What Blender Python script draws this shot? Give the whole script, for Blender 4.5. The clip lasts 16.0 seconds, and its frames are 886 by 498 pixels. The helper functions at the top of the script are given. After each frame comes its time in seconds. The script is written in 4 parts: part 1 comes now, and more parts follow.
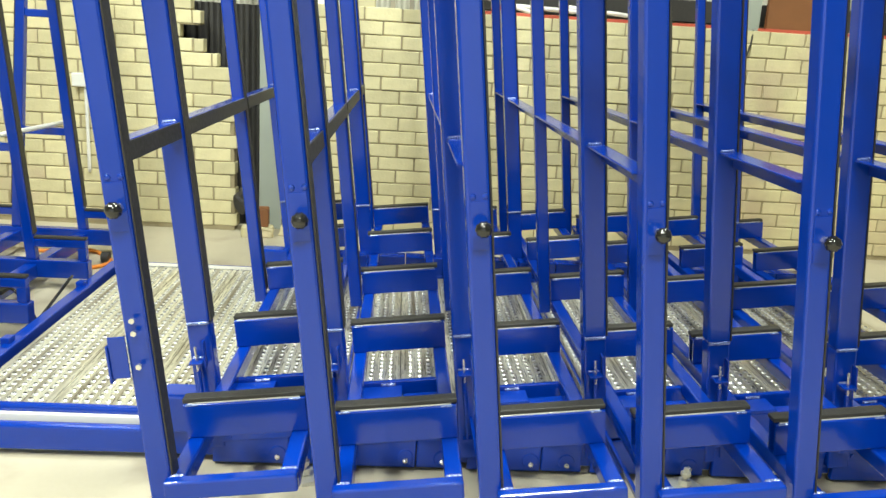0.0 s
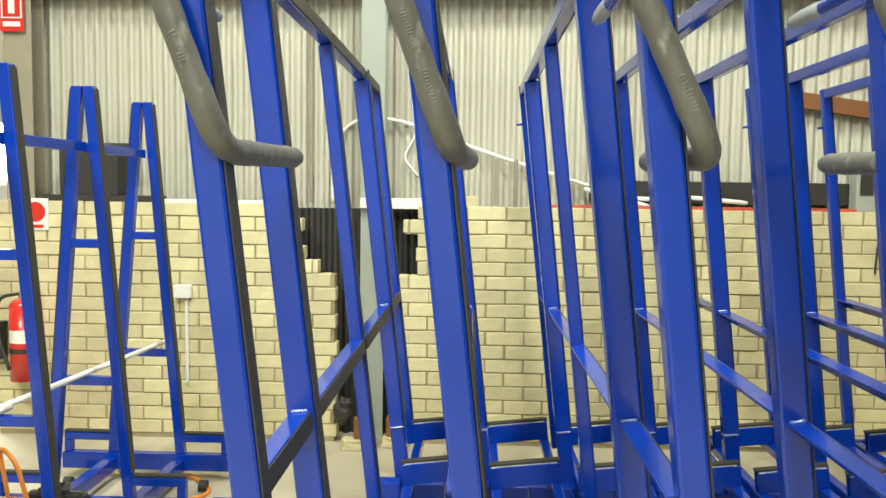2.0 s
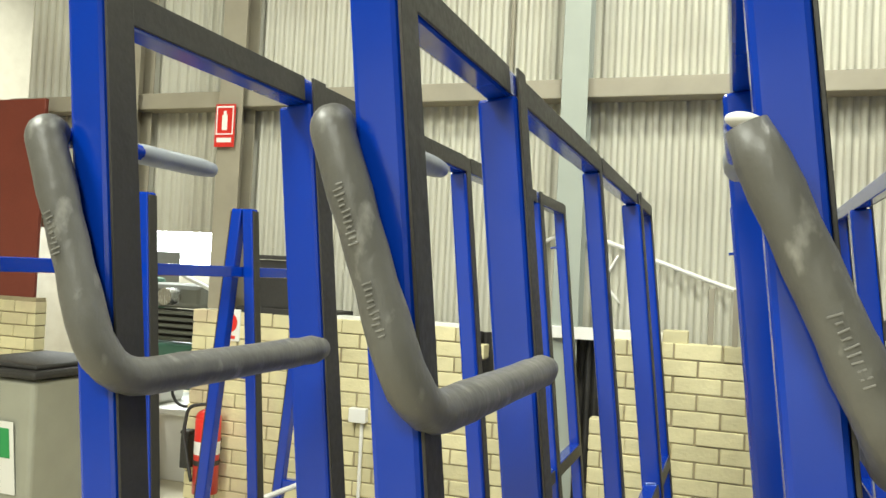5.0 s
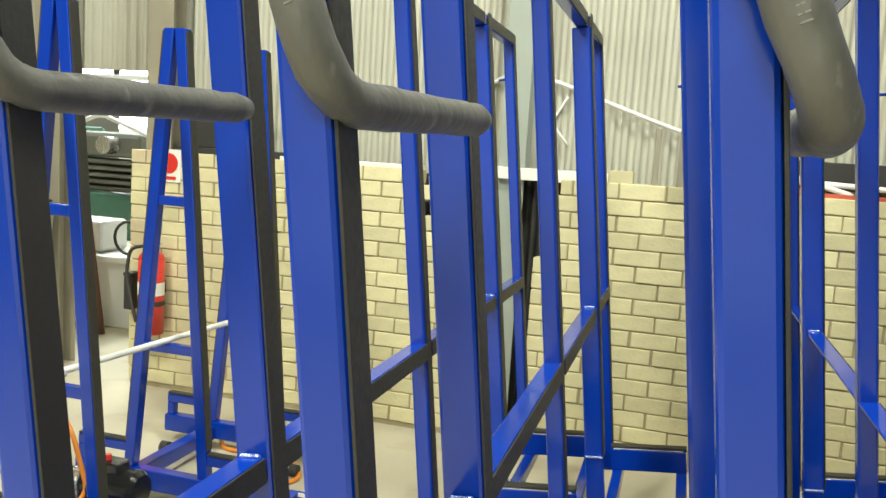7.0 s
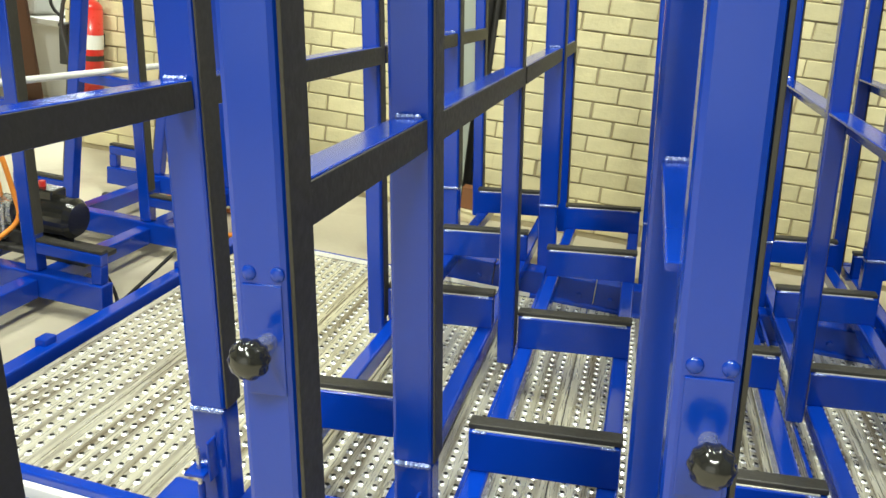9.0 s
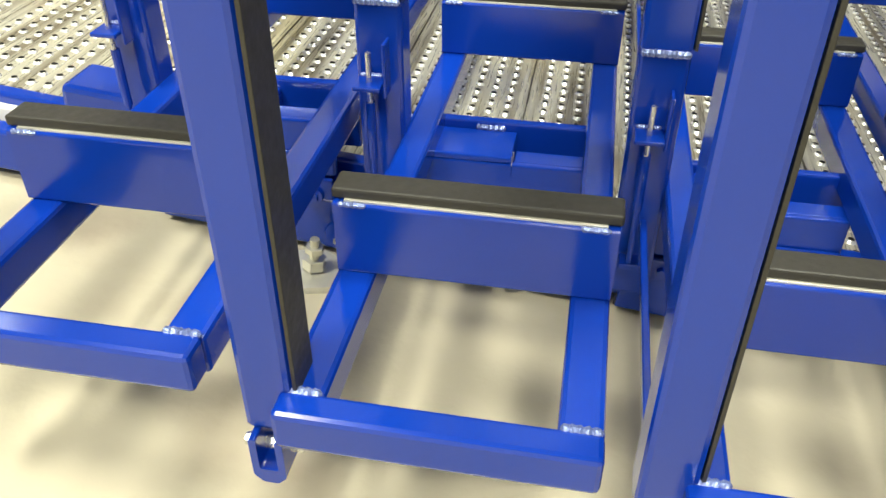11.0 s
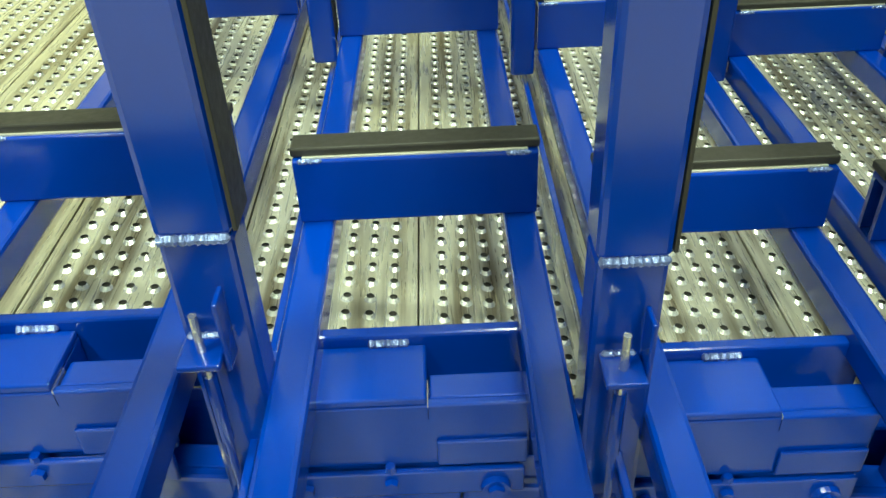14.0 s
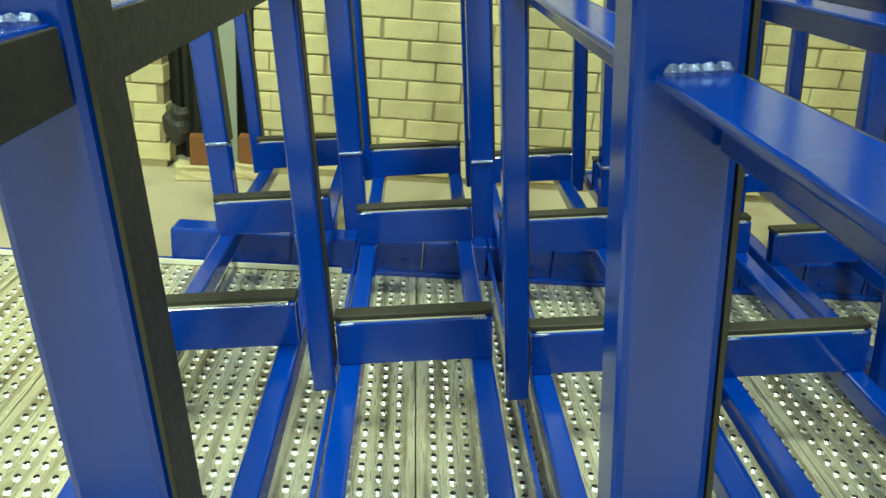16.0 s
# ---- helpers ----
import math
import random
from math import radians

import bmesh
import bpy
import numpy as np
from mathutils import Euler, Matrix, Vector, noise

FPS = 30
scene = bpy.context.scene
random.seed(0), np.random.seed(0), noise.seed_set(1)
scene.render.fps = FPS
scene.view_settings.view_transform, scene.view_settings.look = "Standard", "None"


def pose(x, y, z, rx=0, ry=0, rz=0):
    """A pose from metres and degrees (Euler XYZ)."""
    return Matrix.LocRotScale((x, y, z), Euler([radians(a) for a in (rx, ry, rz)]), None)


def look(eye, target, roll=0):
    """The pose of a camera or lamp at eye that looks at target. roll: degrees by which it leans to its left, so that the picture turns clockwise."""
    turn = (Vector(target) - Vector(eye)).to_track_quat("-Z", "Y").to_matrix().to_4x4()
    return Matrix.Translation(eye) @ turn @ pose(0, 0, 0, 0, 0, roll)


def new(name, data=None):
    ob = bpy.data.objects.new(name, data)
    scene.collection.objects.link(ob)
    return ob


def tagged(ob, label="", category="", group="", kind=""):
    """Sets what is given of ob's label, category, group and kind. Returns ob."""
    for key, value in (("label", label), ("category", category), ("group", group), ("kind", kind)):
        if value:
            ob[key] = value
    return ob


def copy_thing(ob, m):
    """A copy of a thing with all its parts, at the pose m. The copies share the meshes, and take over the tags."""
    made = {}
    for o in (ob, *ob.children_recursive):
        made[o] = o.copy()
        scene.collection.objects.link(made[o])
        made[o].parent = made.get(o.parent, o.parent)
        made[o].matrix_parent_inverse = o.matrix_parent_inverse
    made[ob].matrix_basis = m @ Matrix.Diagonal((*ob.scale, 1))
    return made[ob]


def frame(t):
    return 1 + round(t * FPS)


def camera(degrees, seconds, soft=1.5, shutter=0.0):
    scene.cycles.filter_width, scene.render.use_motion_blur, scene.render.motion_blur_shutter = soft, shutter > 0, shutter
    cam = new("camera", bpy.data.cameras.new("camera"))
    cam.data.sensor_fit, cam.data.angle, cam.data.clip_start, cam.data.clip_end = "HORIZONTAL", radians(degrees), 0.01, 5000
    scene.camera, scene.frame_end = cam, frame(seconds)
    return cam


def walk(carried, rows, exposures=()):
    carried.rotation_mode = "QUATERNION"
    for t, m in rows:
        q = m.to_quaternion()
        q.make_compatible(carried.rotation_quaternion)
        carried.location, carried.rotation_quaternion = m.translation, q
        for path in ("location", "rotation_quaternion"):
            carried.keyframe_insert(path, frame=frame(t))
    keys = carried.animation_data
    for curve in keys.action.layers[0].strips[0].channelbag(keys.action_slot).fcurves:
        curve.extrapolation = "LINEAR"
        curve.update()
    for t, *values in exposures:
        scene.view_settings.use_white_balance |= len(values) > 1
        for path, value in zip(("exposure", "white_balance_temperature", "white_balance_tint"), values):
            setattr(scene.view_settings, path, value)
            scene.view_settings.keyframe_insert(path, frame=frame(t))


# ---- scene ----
cam = camera(56.92, 16.0)
PATH = [
    (0, (0.4837, -0.0065, 1.3101), (0.6010, 1.9286, 0.8187), 3.47),
    (0.5, (0.4065, -0.0047, 1.3818), (0.4491, 1.9502, 0.9619), 2.51),
    (1, (0.3301, 0.0886, 1.4712), (0.3161, 2.0583, 1.1249), 1.24),
    (1.5, (0.2841, 0.1979, 1.5582), (0.1789, 2.1838, 1.3458), 0.48),
    (2, (0.2593, 0.3617, 1.5881), (0.1872, 2.3554, 1.4471), 0.79),
    (2.5, (0.2519, 0.5017, 1.6881), (0.2202, 2.5010, 1.6461), 0.80),
    (3, (0.2871, 0.6641, 1.7294), (0.1235, 2.6567, 1.7804), 1.91),
    (3.5, (0.3827, 0.7806, 1.7759), (0.0519, 2.7494, 1.8951), 2.92),
    (3.7, (0.3945, 0.8264, 1.7867), (-0.0437, 2.7748, 1.8955), 2.61),
    (5.8, (0.5574, 0.9877, 1.7966), (-0.1331, 2.8646, 1.7791), 2.44),
    (6, (0.5501, 0.9856, 1.7433), (-0.1379, 2.8620, 1.6675), 2.13),
    (6.5, (0.5339, 0.9909, 1.6788), (-0.0643, 2.8930, 1.5235), 3.04),
    (7, (0.5387, 1.0370, 1.6154), (-0.0075, 2.9457, 1.3730), 3.61),
    (7.5, (0.5469, 1.0465, 1.5396), (0.0284, 2.9500, 1.2109), 4.11),
    (8, (0.5517, 1.0591, 1.4584), (0.0641, 2.9554, 1.0505), 4.77),
    (8.3, (0.5511, 1.0802, 1.4039), (0.0844, 2.9703, 0.9461), 4.95),
    (8.5, (0.5652, 1.0795, 1.3688), (0.1122, 2.9642, 0.8761), 5.47),
    (9, (0.5651, 1.1113, 1.2609), (0.1723, 2.9657, 0.6231), 6.89),
    (9.5, (0.5580, 1.1563, 1.1501), (0.1868, 2.9677, 0.3877), 7.74),
    (10, (0.5577, 1.1939, 1.0153), (0.2295, 2.9244, 0.0678), 8.52),
    (10.2, (0.5608, 1.2009, 0.9800), (0.2651, 2.9002, -0.0325), 8.89),
    (12.4, (0.4795, 1.4054, 0.7967), (0.6328, 2.9007, -0.5225), 7.25),
    (12.7, (0.4596, 1.4801, 0.7984), (0.6875, 2.9925, -0.4904), 7.95),
    (13, (0.4575, 1.5510, 0.8105), (0.6614, 3.0898, -0.4507), 6.03),
    (13.3, (0.4685, 1.6058, 0.8265), (0.6196, 3.1719, -0.4081), 5.37),
    (13.5, (0.4732, 1.6475, 0.8484), (0.6126, 3.2101, -0.3921), 5.64),
    (14, (0.4816, 1.6984, 0.8918), (0.6068, 3.3158, -0.2779), 5.27),
    (14.5, (0.4741, 1.7442, 0.9457), (0.5969, 3.4405, -0.1067), 5.16),
    (15, (0.4777, 1.7904, 1.0237), (0.5880, 3.5391, 0.0592), 4.29),
    (15.5, (0.4689, 1.8049, 1.0690), (0.5853, 3.6096, 0.2149), 4.98),
    (16, (0.4686, 1.8020, 1.1231), (0.5759, 3.6551, 0.3785), 4.41),
]
EXPOSURES = [(0.0, 0.08, 6200, 9), (1.0, 0.05, 6400, 10), (2.2, -0.03, 6500, 11), (3.5, -0.1, 6500, 11), (6.0, -0.2, 6350, 12), (7.5, -0.05, 6500, 9), (9.5, 0.1, 6380, 9), (12.6, 0.2, 7150, 15), (13.0, 0.2, 6050, 9), (13.5, 0.15, 6700, -12), (14.0, 0.15, 6750, -17), (14.5, 0.1, 6900, -18), (15.2, 0.0, 7200, -19), (16.0, -0.05, 6950, -21)]
walk(cam, [(t, look(eye, target, roll)) for t, eye, target, roll in PATH], EXPOSURES)

FLOOR_X0, FLOOR_X1, BACK_Y = -9.0, 4.10, -6.0

# ---- world and light ----
world = bpy.data.worlds.new("world")
scene.world = world
world.use_nodes = True
wn = world.node_tree.nodes
wn["Background"].inputs["Color"].default_value = (0.75, 0.85, 1.0, 1)
wn["Background"].inputs["Strength"].default_value = 0.1


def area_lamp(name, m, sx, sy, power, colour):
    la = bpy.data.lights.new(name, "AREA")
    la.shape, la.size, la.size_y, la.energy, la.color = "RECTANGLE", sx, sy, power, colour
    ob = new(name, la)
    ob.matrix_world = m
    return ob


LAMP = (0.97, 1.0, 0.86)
# overhead lamps added to light the shop, all out of view
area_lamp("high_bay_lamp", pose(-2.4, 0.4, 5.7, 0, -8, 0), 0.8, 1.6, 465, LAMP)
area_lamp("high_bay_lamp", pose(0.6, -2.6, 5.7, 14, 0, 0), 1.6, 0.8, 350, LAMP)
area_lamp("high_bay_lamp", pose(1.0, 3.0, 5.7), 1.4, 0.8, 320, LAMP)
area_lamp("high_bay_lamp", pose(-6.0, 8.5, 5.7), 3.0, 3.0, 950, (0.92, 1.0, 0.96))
# unseen broad fill light behind the camera, added for sheen on front faces
area_lamp("roller_door_daylight", pose(-1.0, BACK_Y + 0.05, 2.1, 90, 0, 0), 6.0, 4.1, 48, (0.95, 1.0, 0.97))

# ---- materials ----
def material(name, colour, rough=0.5, metal=0.0, vary=0.12, scale=6.0, bump=0.0, bump_scale=60.0, spots=None, stretch=(1, 1, 1), island=0.0, coat=0.0):
    """A surface with broad and fine variation of its colour and gloss."""
    m = bpy.data.materials.new(name)
    m.use_nodes = True
    n, l = m.node_tree.nodes, m.node_tree.links
    b = n["Principled BSDF"]
    b.inputs["Metallic"].default_value = metal
    b.inputs["Coat Weight"].default_value = coat
    b.inputs["Coat Roughness"].default_value = 0.14
    tc = n.new("ShaderNodeTexCoord")
    mp = n.new("ShaderNodeMapping")
    mp.inputs["Scale"].default_value = stretch
    l.new(tc.outputs["Object"], mp.inputs["Vector"])
    big, fine = n.new("ShaderNodeTexNoise"), n.new("ShaderNodeTexNoise")
    big.inputs["Scale"].default_value, big.inputs["Detail"].default_value = scale, 4
    fine.inputs["Scale"].default_value, fine.inputs["Detail"].default_value = bump_scale, 6
    for t in (big, fine):
        l.new(mp.outputs["Vector"], t.inputs["Vector"])
    mix = n.new("ShaderNodeMix")
    mix.data_type = "RGBA"
    lo = [max(0, c * (1 - vary)) for c in colour]
    hi = [min(1, c * (1 + vary)) for c in colour]
    mix.inputs["A"].default_value = (*lo, 1)
    mix.inputs["B"].default_value = (*hi, 1)
    l.new(big.outputs["Fac"], mix.inputs["Factor"])
    out = mix.outputs["Result"]
    if island:
        info = n.new("ShaderNodeObjectInfo")
        geo = n.new("ShaderNodeNewGeometry")
        add = n.new("ShaderNodeMath")
        add.operation = "ADD"
        l.new(info.outputs["Random"], add.inputs[0])
        l.new(geo.outputs["Random Per Island"], add.inputs[1])
        fr = n.new("ShaderNodeMath")
        fr.operation = "FRACT"
        l.new(add.outputs[0], fr.inputs[0])
        mr = n.new("ShaderNodeMapRange")
        mr.inputs["To Min"].default_value, mr.inputs["To Max"].default_value = 1 - island, 1 + island * 0.6
        l.new(fr.outputs[0], mr.inputs["Value"])
        hs = n.new("ShaderNodeHueSaturation")
        l.new(mr.outputs["Result"], hs.inputs["Value"])
        l.new(out, hs.inputs["Color"])
        out = hs.outputs["Color"]
    if spots:
        sc, lo_t, hi_t, colour2 = spots
        st = n.new("ShaderNodeTexNoise")
        st.inputs["Scale"].default_value, st.inputs["Detail"].default_value = sc, 8
        l.new(mp.outputs["Vector"], st.inputs["Vector"])
        rm = n.new("ShaderNodeMapRange")
        rm.inputs["From Min"].default_value, rm.inputs["From Max"].default_value = lo_t, hi_t
        l.new(st.outputs["Fac"], rm.inputs["Value"])
        mx = n.new("ShaderNodeMix")
        mx.data_type = "RGBA"
        l.new(rm.outputs["Result"], mx.inputs["Factor"])
        l.new(out, mx.inputs["A"])
        mx.inputs["B"].default_value = (*colour2, 1)
        out = mx.outputs["Result"]
    l.new(out, b.inputs["Base Color"])
    rr = n.new("ShaderNodeMapRange")
    rr.inputs["To Min"].default_value, rr.inputs["To Max"].default_value = max(0.03, rough * 0.7), min(1, rough * 1.35)
    l.new(fine.outputs["Fac"], rr.inputs["Value"])
    l.new(rr.outputs["Result"], b.inputs["Roughness"])
    if bump:
        bp = n.new("ShaderNodeBump")
        bp.inputs["Strength"].default_value, bp.inputs["Distance"].default_value = bump, 0.004
        l.new(fine.outputs["Fac"], bp.inputs["Height"])
        l.new(bp.outputs["Normal"], b.inputs["Normal"])
    return m


BLUE = material("blue_enamel", (0.0014, 0.034, 0.34), 0.15, 0.0, 0.14, 3.0, 0.02, 14.0, spots=(5.0, 0.62, 0.85, (0.003, 0.044, 0.39)), coat=0.15)
WELD = material("weld_bead", (0.25, 0.32, 0.62), 0.25, 0.6, 0.3, 40.0, 0.8, 140.0)
FOAM = material("grey_foam", (0.108, 0.105, 0.091), 0.42, 0.0, 0.4, 16.0, 0.75, 42.0, spots=(30.0, 0.60, 0.74, (0.27, 0.265, 0.235)), stretch=(1, 1, 0.6))
SLEEVE = material("pale_grey_sleeve", (0.30, 0.32, 0.33), 0.45, 0.0, 0.2, 14.0, 0.2, 60.0)
PRINT = material("worn_print", (0.19, 0.185, 0.165), 0.6, 0.0, 0.3, 60.0)
RUBBER = material("black_rubber", (0.028, 0.026, 0.021), 0.5, 0.0, 0.2, 12.0, 0.2, 90.0)
KNOB = material("black_plastic", (0.014, 0.014, 0.013), 0.14, coat=0.4)
STEEL = material("galvanised_steel", (0.72, 0.70, 0.60), 0.34, 0.55, 0.2, 14.0, 0.15, 60.0, spots=(9.0, 0.55, 0.75, (0.36, 0.33, 0.26)))
DECK = material("worn_galvanised_deck", (0.77, 0.74, 0.60), 0.28, 0.6, 0.25, 9.0, 0.35, 40.0, spots=(6.0, 0.45, 0.65, (0.24, 0.20, 0.13)), stretch=(5.0, 0.25, 1))
# bright zinc for the glint painted on the deck collars' front slopes
GLINT_RIM = material("zinc_glint_rim", (0.95, 0.94, 0.88), 0.26, 0.6, 0.05, 20.0)
BRIGHT = material("bright_steel", (0.7, 0.7, 0.68), 0.25, 0.9, 0.15)
BRICK = material("cream_brick", (0.66, 0.595, 0.35), 0.85, 0.0, 0.16, 9.0, 0.8, 45.0, spots=(2.2, 0.47, 0.78, (0.47, 0.34, 0.25)), island=0.15)
MORTAR = material("mortar", (0.33, 0.275, 0.16), 0.95, 0.0, 0.3, 14.0, 0.8, 80.0)
CONCRETE = material("concrete_floor", (0.50, 0.45, 0.33), 0.7, 0.0, 0.16, 1.6, 0.25, 40.0, spots=(3.0, 0.55, 0.8, (0.36, 0.29, 0.21)))
CLAD = material("corrugated_cladding", (0.50, 0.485, 0.40), 0.5, 0.0, 0.14, 1.5, 0.05, 30.0, spots=(1.2, 0.52, 0.85, (0.34, 0.31, 0.24)))
GIRT = material("grey_girt_steel", (0.30, 0.27, 0.2), 0.55, 0.0, 0.2, 5.0, 0.2, 50.0)
COLUMN = material("grey_green_paint", (0.33, 0.36, 0.31), 0.5, 0.0, 0.12, 4.0, 0.1, 50.0)
# also colours shade: deck openings, strips below the skirts, sheet in the wall's gap
DARK = material("dark_steel_and_shade", (0.03, 0.028, 0.025), 0.6, 0.0, 0.3, 6.0, 0.2, 50.0)
WHITE = material("white_paint", (0.78, 0.77, 0.72), 0.5, 0.0, 0.06, 4.0, 0.05, 50.0)
RED = material("red_enamel", (0.62, 0.03, 0.02), 0.3, 0.0, 0.12, 6.0, coat=0.3)
BROWN = material("brown_panel", (0.21, 0.085, 0.03), 0.55, 0.0, 0.2, 5.0, 0.1, 40.0)
GREEN = material("green_machine_paint", (0.05, 0.14, 0.09), 0.45, 0.0, 0.2, 6.0)
GREY = material("grey_plastic", (0.16, 0.16, 0.13), 0.6, 0.0, 0.2, 5.0, 0.1, 40.0)
ORANGE = material("orange_hose", (0.75, 0.25, 0.03), 0.45)


# tone of the unseen roof and side wall, kept dark to limit bounce
SHADE = material("dark_unseen_shell", (0.10, 0.102, 0.09), 0.6, 0.0, 0.2, 3.0, 0.1, 40.0)


# ---- mesh helpers ----
def join(bms):
    out = bmesh.new()
    for b in bms:
        me = bpy.data.meshes.new("tmp")
        b.to_mesh(me)
        out.from_mesh(me)
        b.free()
        bpy.data.meshes.remove(me)
    return out


def box(x0, x1, y0, y1, z0, z1, bevel=0.004):
    bm = bmesh.new()
    bmesh.ops.create_cube(bm, size=1)
    bmesh.ops.transform(bm, verts=bm.verts, matrix=Matrix.Translation(((x0 + x1) / 2, (y0 + y1) / 2, (z0 + z1) / 2)) @ Matrix.Diagonal((x1 - x0, y1 - y0, z1 - z0, 1)))
    if bevel:
        bmesh.ops.bevel(bm, geom=bm.edges[:], offset=bevel, segments=2, profile=0.5, affect="EDGES")
    return bm


def moved(bm, m):
    bmesh.ops.transform(bm, verts=bm.verts, matrix=m)
    return bm


def cyl(p, q, r0, r1=None, seg=16, caps=True):
    r1 = r0 if r1 is None else r1
    p, q = Vector(p), Vector(q)
    bm = bmesh.new()
    bmesh.ops.create_cone(bm, cap_ends=caps, segments=seg, radius1=r0, radius2=r1, depth=(q - p).length)
    rot = (q - p).to_track_quat("Z", "Y").to_matrix().to_4x4()
    return moved(bm, Matrix.Translation((p + q) / 2) @ rot)


def ball(p, r, seg=16, scale=(1, 1, 1)):
    bm = bmesh.new()
    bmesh.ops.create_uvsphere(bm, u_segments=seg, v_segments=max(6, seg // 2), radius=r)
    return moved(bm, Matrix.Translation(p) @ Matrix.Diagonal((*scale, 1)))


def tube(points, r, seg=14, rings=6, bend=0.05, wobble=0.0):
    """A round tube along a bent line, with rounded corners and closed ends."""
    pts = [Vector(p) for p in points]
    line = [pts[0]]
    for a, b, c in zip(pts, pts[1:], pts[2:]):
        d0, d1 = (a - b).normalized(), (c - b).normalized()
        k = min(bend, (a - b).length * 0.45, (c - b).length * 0.45)
        for i in range(rings + 1):
            t = i / rings
            line.append((b + d0 * k) * (1 - t) ** 2 + b * 2 * t * (1 - t) + (b + d1 * k) * t * t)
    line.append(pts[-1])
    dense = [line[0]]
    for a, b in zip(line, line[1:]):
        n = max(1, int((b - a).length / 0.03))
        dense += [a.lerp(b, (i + 1) / n) for i in range(n)]
    line = dense
    verts, faces, side = [], [], None
    for i, p in enumerate(line):
        d = (line[min(i + 1, len(line) - 1)] - line[max(i - 1, 0)]).normalized()
        side = d.orthogonal().normalized() if side is None else (side - d * side.dot(d)).normalized()
        other = d.cross(side)
        end = 0.8 if i in (0, len(line) - 1) else 1.0
        rr = r * end * (1 + wobble * noise.noise(p * 30))
        for k in range(seg):
            a = 2 * math.pi * k / seg
            verts.append(p + (side * math.cos(a) + other * math.sin(a)) * rr)
    for i in range(len(line) - 1):
        for k in range(seg):
            faces.append((i * seg + k, i * seg + (k + 1) % seg, (i + 1) * seg + (k + 1) % seg, (i + 1) * seg + k))
    faces.append(tuple(range(seg))[::-1])
    faces.append(tuple((len(line) - 1) * seg + k for k in range(seg)))
    me = bpy.data.meshes.new("t")
    me.from_pydata(verts, [], faces)
    bm = bmesh.new()
    bm.from_mesh(me)
    bpy.data.meshes.remove(me)
    return bm


def mesh(name, bm, mat, smooth=False):
    me = bpy.data.meshes.new(name)
    bmesh.ops.recalc_face_normals(bm, faces=bm.faces)
    bm.to_mesh(me)
    bm.free()
    me.materials.append(mat)
    if smooth:
        for p in me.polygons:
            p.use_smooth = True
    return me


def part(name, bm, mat, parent, label="", smooth=False):
    ob = new(name, mesh(name, bm, mat, smooth))
    ob.parent = parent
    if label:
        tagged(ob, label)
    return ob


def thing(name, label, category, group="", kind=""):
    return tagged(new(name), label, category, group, kind)


def structure(name, bm, mat, label, category):
    return tagged(new(name, mesh(name, bm, mat)), label, category, kind="structure")


def profile(points, axis, a, b, soft=0.0025):
    """A closed outline drawn out from a to b along x or y: one solid piece. Outline points are (y, z) for x, (x, z) for y."""
    place = (lambda t, p: (t, p[0], p[1])) if axis == "x" else (lambda t, p: (p[0], t, p[1]))
    n = len(points)
    me = bpy.data.meshes.new("p")
    faces = [(i, (i + 1) % n, n + (i + 1) % n, n + i) for i in range(n)] + [tuple(range(n))[::-1], tuple(range(n, 2 * n))]
    me.from_pydata([place(a, p) for p in points] + [place(b, p) for p in points], [], faces)
    bm = bmesh.new()
    bm.from_mesh(me)
    bpy.data.meshes.remove(me)
    long_edges = [e for e in bm.edges if len({v.index // n for v in e.verts}) == 2]
    bmesh.ops.bevel(bm, geom=long_edges, offset=soft, segments=3, profile=0.5, affect="EDGES")
    return bm


def weld_bead(p, q, r=0.005):
    """A lumpy bead of weld from p to q, in one piece."""
    p, q = Vector(p), Vector(q)
    n = max(6, int((q - p).length / 0.0025))
    d = (q - p).normalized()
    side = d.orthogonal().normalized()
    other = d.cross(side)
    verts, faces = [], []
    for i in range(n + 1):
        t = i / n
        rr = r * (0.35 if i in (0, n) else 0.75 + 0.35 * abs(math.sin(i * 1.15)) + random.uniform(-0.1, 0.1))
        verts += [p.lerp(q, t) + (side * math.cos(a) + other * math.sin(a)) * rr for a in [k * math.pi / 3 for k in range(6)]]
    for i in range(n):
        faces += [(i * 6 + k, i * 6 + (k + 1) % 6, (i + 1) * 6 + (k + 1) % 6, (i + 1) * 6 + k) for k in range(6)]
    faces += [tuple(range(6))[::-1], tuple(n * 6 + k for k in range(6))]
    me = bpy.data.meshes.new("w")
    me.from_pydata(verts, [], faces)
    bm = bmesh.new()
    bm.from_mesh(me)
    bpy.data.meshes.remove(me)
    return bm


def lobed_knob(p, r):
    """A round grip with six soft lobes, axis along y."""
    bm = ball((0, 0, 0), r, 36)
    for v in bm.verts:
        a = math.atan2(v.co.z, v.co.x)
        k = 1 + 0.055 * math.cos(10 * a) * min(1, math.hypot(v.co.x, v.co.z) / r)
        v.co = Vector((v.co.x * k, v.co.y * 0.95, v.co.z * k))
    return moved(bm, Matrix.Translation(p))


# ---- building ----
WALL_Y = 5.40
structure("floor", box(FLOOR_X0, 6, BACK_Y, 12, -0.2, 0, 0), CONCRETE, "worn cream concrete workshop floor", "floor")


